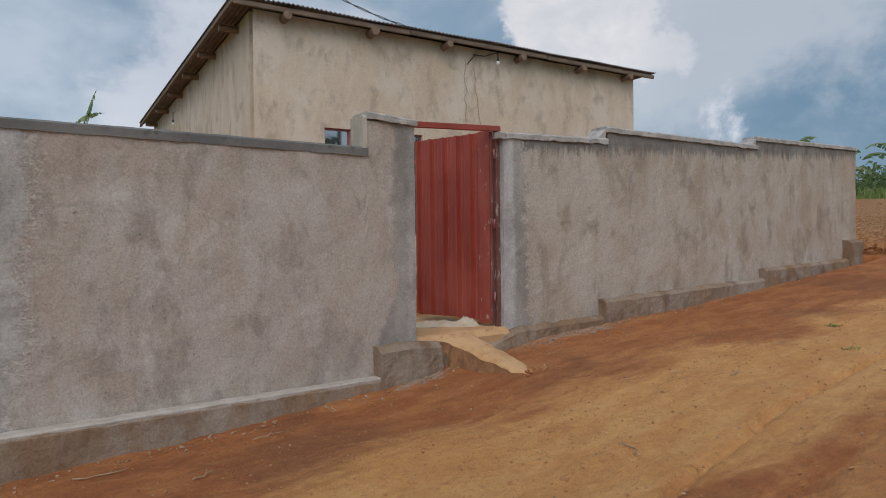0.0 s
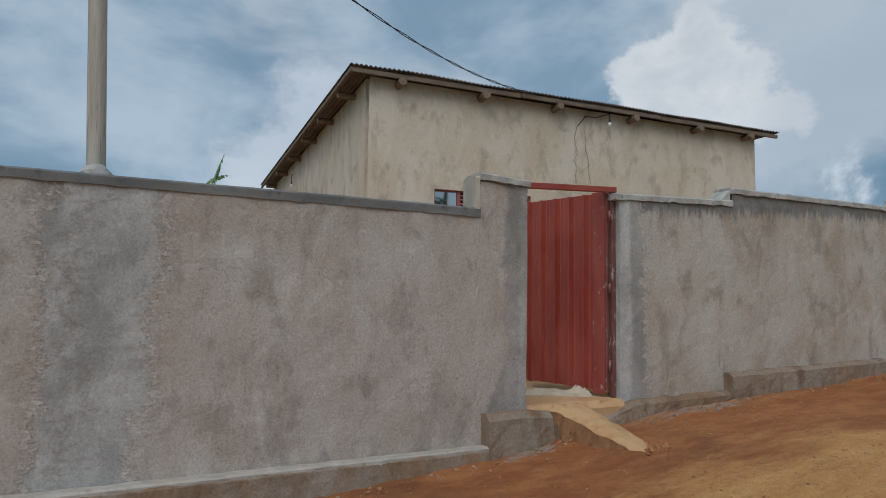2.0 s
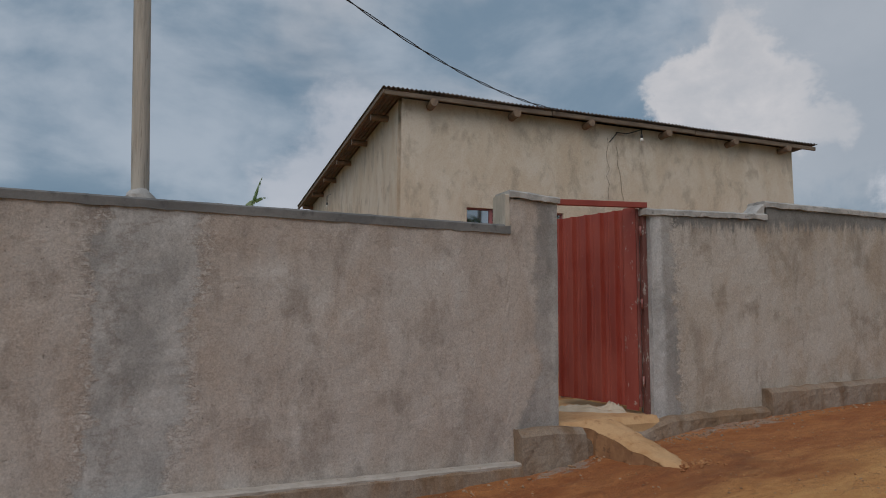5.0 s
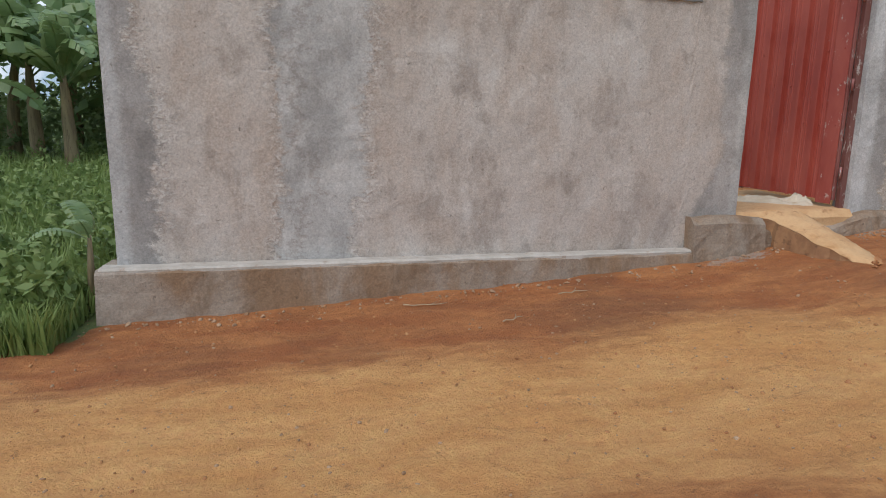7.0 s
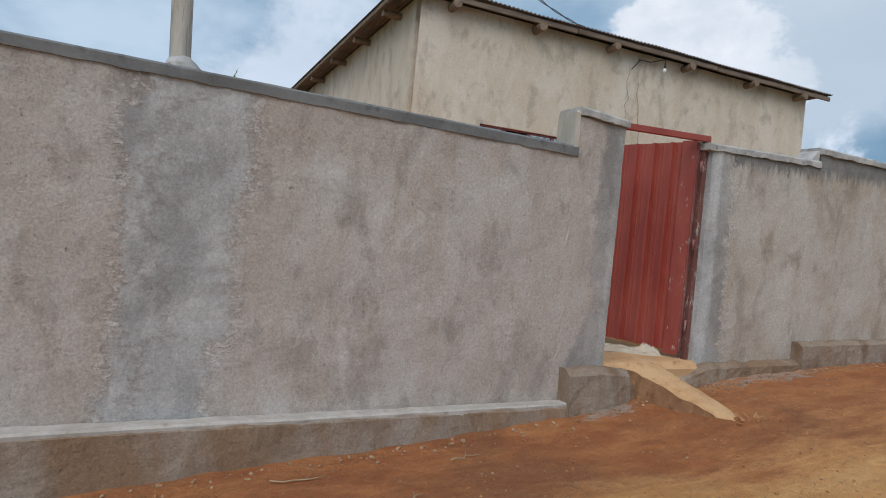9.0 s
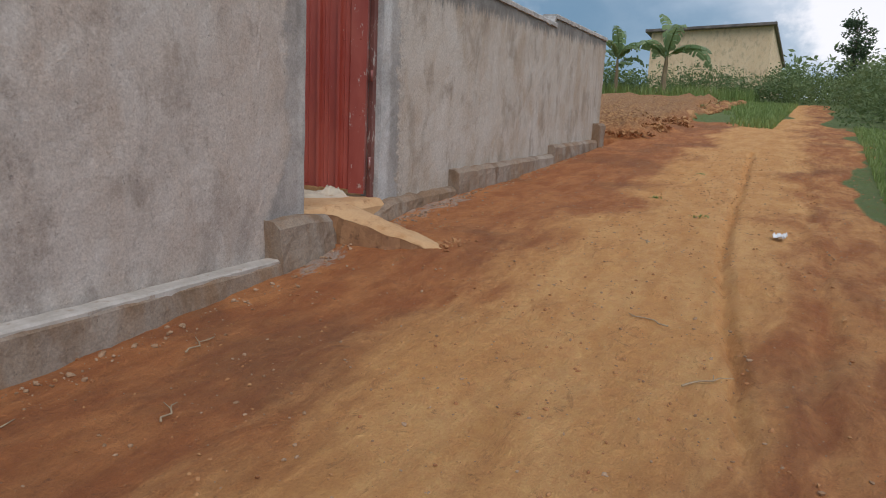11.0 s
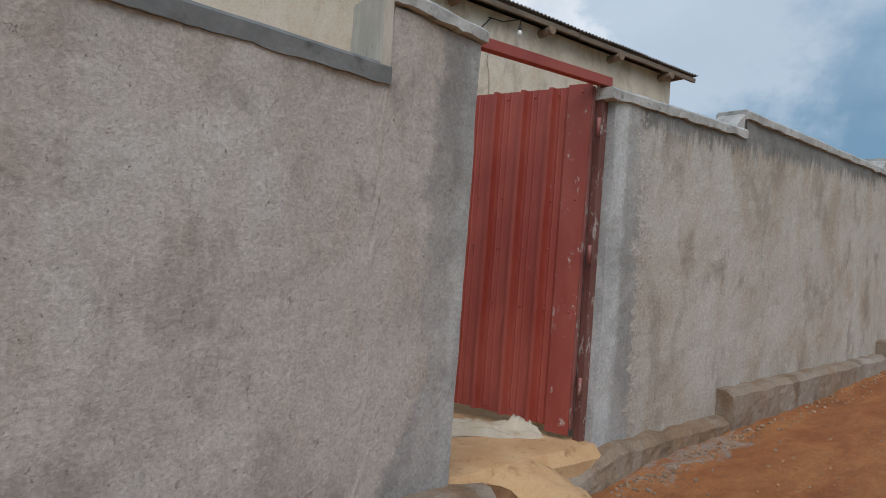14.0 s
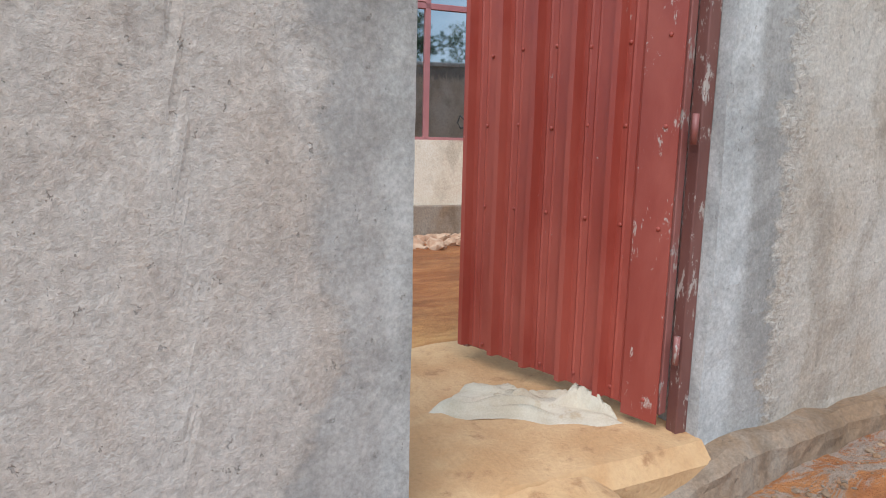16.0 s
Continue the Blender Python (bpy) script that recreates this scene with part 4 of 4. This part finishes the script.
def make_banana(x, y, h, seed, size=1.0, leaves=9, group="banana plants", upright=0.0):
    rng = random.Random(seed)
    root = empty("banana_plant", (x, y, lie(x, y) - 0.03))
    bm = bmesh.new()
    bend = rng.uniform(-0.25, 0.25)
    tube(bm, [(bend * (k / 6) ** 2, 0, h * k / 6) for k in range(7)], [0.13 * size, 0.12 * size, 0.11 * size, 0.10 * size, 0.09 * size, 0.075 * size, 0.05 * size], 10)
    for v in bm.verts:
        v.co.xy += Vector((wob(*v.co, 4, 0.02), wob(v.co.z, v.co.x, 1, 4, 0.02)))
    from_bm("stem", bm, M_BANSTEM, root, True)
    for k in range(leaves):
        ob = new("leaf", LEAVES[(k + seed) % len(LEAVES)])
        ob.parent = root
        az = k * 2.4 + rng.uniform(-0.4, 0.4)
        tilt = rng.uniform(-0.45, 0.35) - 0.25 * (k % 3 == 0) - upright
        s = size * rng.uniform(0.8, 1.15)
        ob.matrix_local = Matrix.Translation((bend, 0, h - rng.uniform(0.0, 0.35))) @ Matrix.Rotation(az, 4, "Z") @ Matrix.Rotation(tilt, 4, "Y") @ Matrix.Diagonal((s, s, s, 1))
    if upright:
        ob = new("leaf", SPEAR)
        ob.parent = root
        ob.matrix_local = Matrix.Translation((bend, 0, h - 0.2)) @ Matrix.Rotation(seed * 1.7 + 1.0, 4, "Z") @ Matrix.Rotation(0.18, 4, "Y") @ Matrix.Diagonal((1.0, 0.9, 1.5 if seed == 51 else 1.15, 1))
    tagged(root, "green banana plant with broad torn leaves", "banana plant", group)


for k, (x, y, h, s) in enumerate(((-5.6, 15.4, 1.9, 1.2), (-6.7, 16.5, 2.2, 1.25), (-7.6, 14.8, 1.8, 1.15), (-5.2, 18.0, 2.3, 1.25), (-8.8, 17.2, 2.3, 1.3), (-6.9, 19.5, 2.7, 1.3), (-10.2, 15.5, 2.0, 1.2), (-4.4, 20.0, 2.4, 1.25), (-9.5, 21.0, 2.8, 1.3), (-12.2, 18.5, 2.5, 1.3), (-3.9, 16.6, 1.6, 1.1), (-7.9, 18.2, 2.4, 1.3), (-4.9, 16.4, 2.0, 1.1), (-6.2, 21.5, 3.0, 1.3))):
    make_banana(x, y, h, 11 + k, s, 12)
for k, (x, y, h) in enumerate(((1.95, 22.0, 3.1), (0.6, 24.0, 2.3), (3.3, 24.0, 2.5), (-2.0, 24.0, 2.9), (-2.9, 22.0, 2.7))):
    make_banana(x, y, h, 51 + k, 1.0, 5, upright=0.45)
for k, (x, y, h, s) in enumerate(((36.5, 12.0, 2.1, 1.0), (31.0, 15.5, 1.6, 1.0), (33.0, 17.0, 1.7, 1.0), (37.5, 9.7, 2.3, 1.4), (39.5, 16.0, 2.4, 1.1), (36.5, 20.0, 2.4, 1.1))):
    make_banana(x, y, h, 71 + k, s, 9)


def leafy(bm_verts, faces, centre, radius, count, size, rng, flat=1.0):
    """A cluster of small leaves about a centre."""
    for _ in range(count):
        d = Vector((rng.gauss(0, 1), rng.gauss(0, 1), rng.gauss(0, 1) * flat))
        d = d.normalized() * radius * rng.uniform(0.45, 1.05) ** 0.6
        d.z *= flat
        p = centre + d
        a = Vector((rng.uniform(-1, 1), rng.uniform(-1, 1), rng.uniform(-0.6, 0.9))).normalized() * size * rng.uniform(0.6, 1.4)
        b = a.cross(Vector((rng.uniform(-1, 1), rng.uniform(-1, 1), rng.uniform(-1, 1)))).normalized() * size * 0.28
        i = len(bm_verts)
        bm_verts += [p - a * 0.5, p + b, p + a * 0.6, p - b]
        faces.append((i, i + 1, i + 2, i + 3))


def make_tree(x, y, h, seed, spread_r=1.6, density=1.0, group="roadside trees"):
    rng = random.Random(seed)
    root = empty("tree", (x, y, lie(x, y) - 0.05))
    bm = bmesh.new()
    sway = [Vector((wob(k, seed, 0, 0.7, 0.25), wob(seed, k, 3, 0.7, 0.25), h * k / 9)) for k in range(10)]
    tube(bm, sway, [0.02 * h * (1 - k / 10.5) + 0.015 for k in range(10)], 9)
    vs, fs = [], []
    for k in range(int(17 * density) + 5):
        s = rng.uniform(0.30, 1.0)
        base = sway[int(s * 8.9)]
        az, reach = rng.uniform(0, 6.28), spread_r * (1.15 - s * 0.75) * rng.uniform(0.5, 1.1)
        tip = base + Vector((math.cos(az) * reach, math.sin(az) * reach, reach * rng.uniform(0.3, 0.9)))
        tube(bm, [base, base.lerp(tip, 0.5) + Vector((0, 0, 0.08)), tip], [0.035, 0.022, 0.008], 5)
        for q in (0.5, 0.75, 1.0):
            leafy(vs, fs, base.lerp(tip, q), 0.36 + 0.2 * rng.random(), int(46 * density), 0.17, rng, 0.7)
    leafy(vs, fs, sway[-1], 0.5, 60, 0.17, rng, 1.2)
    from_bm("trunk", bm, M_BARK, root, True)
    build("foliage", vs, fs, M_GUM, root)
    tagged(root, "tall slender tree with sparse dark green leaves", "tree", group)


for k, (x, y, h, r) in enumerate(((40.0, -2.6, 6.5, 1.3), (37.0, -4.4, 7.5, 1.4), (43.0, -4.5, 8.0, 1.5), (33.0, -5.5, 6.5, 1.3), (46.0, 0.9, 4.8, 1.1), (28.0, -6.8, 6.0, 1.3))):
    make_tree(x, y, h, 5 + k, r, 0.9)
for k, (x, y, h, r) in enumerate(((4.6, -9.0, 9.0, 2.0), (8.2, -10.0, 10.0, 2.2), (12.0, -11.5, 9.5, 2.2), (15.0, -9.5, 8.5, 2.0), (-1.0, -12.0, 9.0, 2.0))):
    make_tree(x, y, h, 25 + k, r, 1.0)


def make_hedge(name, label, spots, seed, leaf=0.13, count=150, mat=None):
    rng = random.Random(seed)
    vs, fs = [], []
    for x, y, r, hgt in spots:
        z = lie(x, y)
        for k in range(5):
            c = Vector((x + rng.uniform(-r, r) * 0.6, y + rng.uniform(-r, r) * 0.6, z + hgt * rng.uniform(0.2, 0.85)))
            leafy(vs, fs, c, r * rng.uniform(0.45, 0.75), count // 5, leaf, rng, min(1.0, hgt / (1.2 * r)))
    tagged(build(name, vs, fs, mat or M_BUSH), label, "bushes", kind="stuff")


rng = random.Random(4)
make_hedge("far_hedge", "dense dark green bushes along the far field edge", [(40 + rng.uniform(-2, 4), 5 + 0.42 * k + rng.uniform(-1, 1), 1.3, rng.uniform(0.9, 1.7)) for k in range(62)], 6, 0.15, 330)
make_hedge("roadside_bushes", "leafy green bushes beside the path", [(20 + 0.36 * k + rng.uniform(-1, 1), 1.5 - rng.uniform(0, 4.0) - 0.01 * k, 1.0, rng.uniform(0.9, 2.1)) for k in range(64)], 7, 0.12, 420)
make_hedge("path_bushes", "green bushes closing the end of the path", [(40 + rng.uniform(-3, 5), 1.2 + rng.uniform(-2.5, 3.5), 1.2, rng.uniform(1.0, 2.0)) for k in range(26)], 8, 0.14, 380)
make_hedge("grove_undergrowth", "green undergrowth below the banana plants", [(-4 - rng.uniform(0, 9), 17 + rng.uniform(0, 8), 1.1, rng.uniform(0.7, 2.4)) for k in range(60)], 9, 0.2, 130)
make_hedge("distant_trees", "distant green tree line on the horizon", [(60 + rng.uniform(-5, 25), -30 + 2.2 * k + rng.uniform(-2, 2), 3.0, rng.uniform(2.5, 5.0)) for k in range(50)], 10, 0.6, 130)
make_hedge("distant_grove", "distant green grove behind the banana plants", [(-24 + 1.3 * k + rng.uniform(-1, 1), 32 + rng.uniform(-2, 4), 2.2, rng.uniform(1.5, 3.2)) for k in range(30)], 12, 0.45, 140)


make_hedge("brush_heap", "heap of dry brown brushwood at the field edge", [(13.7 + 0.28 * k, 5.5 + rng.uniform(-0.2, 0.5), 0.5, rng.uniform(0.12, 0.32)) for k in range(14)], 13, 0.10, 300, M_FIELD)


def make_grass(name, label, count, place, low, high, mat, seed, lean=0.5, wide=0.007):
    rng = random.Random(seed)
    vs, fs = [], []
    for _ in range(count):
        x, y = place(rng)
        z = lie(x, y) - 0.02
        h = rng.uniform(low, high)
        az = rng.uniform(0, 6.28)
        dx, dy = math.cos(az), math.sin(az)
        b = rng.uniform(0.1, lean) * h
        w = wide * rng.uniform(0.7, 1.6) * (1 + 0.06 * abs(y - 4))
        i = len(vs)
        vs += [(x - dy * w, y + dx * w, z), (x + dy * w, y - dx * w, z), (x + dx * b * 0.35 - dy * w * 0.8, y + dy * b * 0.35 + dx * w * 0.8, z + h * 0.6), (x + dx * b * 0.35 + dy * w * 0.8, y + dy * b * 0.35 - dx * w * 0.8, z + h * 0.6), (x + dx * b, y + dy * b, z + h)]
        fs += [(i, i + 1, i + 3, i + 2), (i + 2, i + 3, i + 4)]
    tagged(build(name, vs, fs, mat), label, "grass", kind="stuff")


def left_spot(r):
    while True:
        y = 4.1 + 13 * r.random() ** 1.7
        x = -1.68 - (0.8 + 0.62 * (y - 3)) * r.random()
        if x < -1.72 or y > 5.3:
            return x, y


make_grass("meadow_grass", "tall green grass beside the wall", 15000, left_spot, 0.10, 0.36, M_GRASS, 1)


def weeds(r):
    x, y = left_spot(r)
    return x - 0.1, y + 0.25


def make_weeds():
    rng = random.Random(9)
    vs, fs = [], []
    for _ in range(420):
        x, y = weeds(rng)
        h = rng.uniform(0.18, 0.55)
        z = lie(x, y)
        for k in range(int(10 + h * 26)):
            s = rng.random() ** 0.7
            leafy(vs, fs, Vector((x + wob(s, x, 0, 2, 0.06), y, z + h * s)), 0.05 + 0.09 * (1 - s), 2, 0.085, rng, 0.8)
    tagged(build("meadow_weeds", vs, fs, M_WEED), "tangled leafy green weeds beside the wall", "weeds", kind="stuff")


make_weeds()
make_grass("verge_grass", "short green grass on the road verge", 9000, lambda r: (7 + 13 * r.random(), 1.35 - 2.8 * r.random() ** 1.3 - 0.1), 0.05, 0.16, M_GRASS, 2)
make_grass("path_grass", "bright green grass beside the path", 4500, lambda r: ((lambda x: (x, 3.05 + (0.7 + 0.14 * (x - 18) + wob(x, 1, 0, 1.5, 0.5)) * r.random() ** 1.3))(18.5 + 17 * r.random())), 0.06, 0.26, M_GRASS, 3, wide=0.014)
make_grass("field_edge_grass", "long grass at the far edge of the field", 5000, lambda r: (35 + 5 * r.random(), 5 + 22 * r.random()), 0.3, 0.9, M_GRASS, 5, wide=0.02)
make_grass("road_sprigs", "tiny green weeds sprouting on the road", 90, lambda r: ((lambda c: (c[0] + r.gauss(0, 0.03), c[1] + r.gauss(0, 0.03)))(r.choice(((7.2, 3.55), (9.5, 3.4), (6.2, 2.9))))), 0.02, 0.06, M_GRASS, 8, 1.2)
make_grass("field_stalks", "dry stalks and straw on the tilled field", 2600, lambda r: (13.6 + 20 * r.random() ** 1.2, 5.6 + 16 * r.random()), 0.18, 0.42, M_STALK, 6, 2.2, 0.018)


# young banana shoot against the wall end
def make_shoot():
    root = empty("banana_shoot", (-1.78, 5.0, lie(-1.78, 5.0) - 0.02))
    bm = bmesh.new()
    tube(bm, [(0, 0, 0), (0.01, 0, 0.3), (0.02, 0, 0.55)], [0.03, 0.025, 0.012], 8)
    from_bm("stem", bm, M_BANSTEM, root, True)
    for az, s, t in ((3.5, 0.20, 0.3), (2.4, 0.2, -0.4), (4.6, 0.17, -0.2)):
        ob = new("leaf", LEAVES[1])
        ob.parent = root
        ob.matrix_local = Matrix.Translation((0.02, 0, 0.5)) @ Matrix.Rotation(az, 4, "Z") @ Matrix.Rotation(t, 4, "Y") @ Matrix.Diagonal((s, s * 1.6, s, 1))
    tagged(root, "young banana shoot with bright green leaves", "plant")


make_shoot()


# ---- far house ----
def make_far_house():
    root = empty("far_house", (48, 8.7, lie(48, 8.7)))
    z0 = lie(48, 8.7) - 0.8
    vs, fs = [], []
    x0, x1, y0, y1 = 48, 63, 5.4, 12.9
    o = root.location
    bm = bmesh.new()
    zl, zr = 8.05, 8.35
    for a, b, za, zb in (((x0, y0), (x0, y1), zr, zl), ((x1, y0), (x1, y1), zr - 1.1, zl - 1.1), ((x0 + 0.12, y0 + 0.1), (x1 - 0.12, y0 + 0.1), zr, zr - 1.1), ((x0 + 0.12, y1 - 0.1), (x1 - 0.12, y1 - 0.1), zl, zl - 1.1)):
        d = Vector((b[0] - a[0], b[1] - a[1])).normalized()
        n = Vector((-d.y, d.x)) * 0.1
        q = [Vector((p[0] + s * n.x, p[1] + s * n.y, z)) - o for p, zt in ((a, za), (b, zb)) for z in (z0, zt) for s in (-1, 1)]
        v = [bm.verts.new(p) for p in q]
        for f in ((0, 1, 3, 2), (4, 6, 7, 5), (0, 4, 5, 1), (2, 3, 7, 6), (0, 2, 6, 4), (1, 5, 7, 3)):
            bm.faces.new([v[i] for i in f])
    from_bm("wall", bm, M_FARHOUSE, root)
    bm = bmesh.new()
    n = 80
    rows = []
    for i in range(n + 1):
        y = y0 - 0.2 + (y1 - y0 + 0.55) * i / n
        s = i / n
        z = zr + 0.10 + (zl - zr) * s + 0.02 * (i % 2)
        rows.append([bm.verts.new(Vector(p) - o) for p in ((x0 - 0.55, y, z + 0.06), (x1 + 0.4, y, z - 1.1), (x1 + 0.4, y, z - 1.22), (x0 - 0.55, y, z - 0.10))])
    for a, b in zip(rows, rows[1:]):
        for k in range(4):
            bm.faces.new((a[k], b[k], b[(k + 1) % 4], a[(k + 1) % 4]))
    bm.faces.new(rows[0][::-1])
    bm.faces.new(rows[-1])
    from_bm("roof", bm, M_TIN, root)
    tagged(root, "distant ochre house with a dark tin roof", "house")


make_far_house()


# ---- small things ----
def lump(seed, squash=0.7):
    rng = random.Random(seed)
    bm = bmesh.new()
    bmesh.ops.create_icosphere(bm, subdivisions=1, radius=1.0)
    for v in bm.verts:
        v.co *= rng.uniform(0.7, 1.2)
        v.co.z *= squash
    vs = [v.co.copy() for v in bm.verts]
    fs = [tuple(v.index for v in f.verts) for f in bm.faces]
    bm.free()
    return vs, fs


def scatter(name, label, category, count, place, low, high, mat, seed):
    rng = random.Random(seed)
    shapes = [lump(seed * 10 + k) for k in range(5)]
    vs, fs = [], []
    for _ in range(count):
        x, y = place(rng)
        r = low * (high / low) ** (rng.random() ** 2.2)
        sv, sf = rng.choice(shapes)
        m = Matrix.Translation((x, y, lie(x, y) + wob(x, y, 0, 1.1, 0.025) + wob(x, y, 2, 4.5, 0.012) + r * 0.25)) @ Euler((rng.uniform(-0.5, 0.5), rng.uniform(-0.5, 0.5), rng.uniform(0, 6.28))).to_matrix().to_4x4() @ Matrix.Diagonal((r * rng.uniform(0.8, 1.5), r, r, 1))
        i = len(vs)
        vs += [m @ v for v in sv]
        fs += [tuple(i + q for q in f) for f in sf]
    tagged(build(name, vs, fs, mat), label, category, kind="stuff")


scatter("road_gravel", "small stones and clods scattered on the road", "gravel", 3200, lambda r: (-4 + 16 * r.random(), 0.2 + 4.7 * r.random() ** 0.8), 0.003, 0.012, M_STONE, 3)
scatter("road_clods", "crumbs of red earth on the road", "soil", 6000, lambda r: (-4 + 17 * r.random(), -0.2 + 5.1 * r.random()), 0.003, 0.013, M_CLOD, 4)


def by_wall(r):
    x = -1.7 + 14 * r.random()
    off = (0.22 if x < 2.8 else 0.17) + abs(r.gauss(0, 0.09))
    return x, wall_y(x) - off


scatter("footing_rubble", "small rubble and mortar crumbs along the footing", "rubble", 650, by_wall, 0.004, 0.02, M_STONE, 5)
scatter("mortar_crumbs", "pale mortar crumbs at the foot of the wall", "rubble", 200, lambda r: ((lambda x: (x, wall_y(x) - 0.17 - abs(r.gauss(0, 0.12))))(4.3 + 2.2 * r.random() ** 1.4)), 0.004, 0.015, M_PLINTH, 15)
scatter("yard_rubble", "broken brick and stones against the house", "rubble", 150, lambda r: (4.6 + 1.8 * r.random(), 9.86 - abs(r.gauss(0, 0.16))), 0.03, 0.10, M_RUBBLE, 6)
scatter("field_clods", "clods of turned red soil on the field", "soil", 6500, lambda r: (13.6 + 20 * r.random() ** 1.3, 5.3 + 15 * r.random()), 0.08, 0.30, M_FIELD, 7)
scatter("ramp_crumbs", "crumbled concrete at the foot of the ramp", "rubble", 45, lambda r: (3.93 + r.gauss(0, 0.09), 4.44 + r.gauss(0, 0.07)), 0.008, 0.024, M_CLOD, 8)


def make_twig(x, y, az, length, seed):
    bm = bmesh.new()
    pts = [(length * (k / 5 - 0.5), wob(k, seed, 0, 0.8, 0.05), 0.012 + 0.01 * abs(wob(seed, k, 1, 0.8, 1))) for k in range(6)]
    tube(bm, pts, [0.005, 0.0045, 0.004, 0.004, 0.003, 0.002], 6)
    tube(bm, [pts[3], (pts[3][0] + 0.05, pts[3][1] + 0.05, 0.02)], [0.003, 0.002], 5)
    ob = from_bm("twig", bm, M_TWIG, None, True)
    ob.matrix_world = Matrix.Translation((x, y, lie(x, y) + 0.008)) @ Matrix.Rotation(az, 4, "Z")
    tagged(ob, "dry brown twig lying on the road", "twig", "twigs on the road")


for k, (x, y, az, ln) in enumerate(((3.15, 2.72, 1.1, 0.28), (1.55, 4.55, 0.3, 0.25), (0.5, 4.5, 0.1, 0.3), (2.5, 2.3, -0.7, 0.3), (1.0, 4.1, 0.5, 0.18), (4.8, 3.1, 0.2, 0.2))):
    make_twig(x, y, az, ln, k)


def make_litter():
    n = 10
    vs, fs = [], []
    for i in range(n + 1):
        for k in range(n + 1):
            u, v = i / n - 0.5, k / n - 0.5
            vs.append((u * 0.14 + wob(u * 6, v * 6, 0, 1, 0.02), v * 0.09 + wob(u * 6, v * 6, 5, 1, 0.02), 0.025 + abs(wob(u * 5, v * 5, 9, 1, 0.05))))
    for i in range(n):
        for k in range(n):
            a = i * (n + 1) + k
            fs.append((a, a + n + 1, a + n + 2, a + 1))
    ob = build("litter_wrapper", vs, fs, M_PAPER)
    ob.location = (5.55, 2.18, lie(5.55, 2.18))
    sol = ob.modifiers.new("thick", "SOLIDIFY")
    sol.thickness = 0.003
    tagged(ob, "crumpled white wrapper lying on the road", "litter")


make_litter()
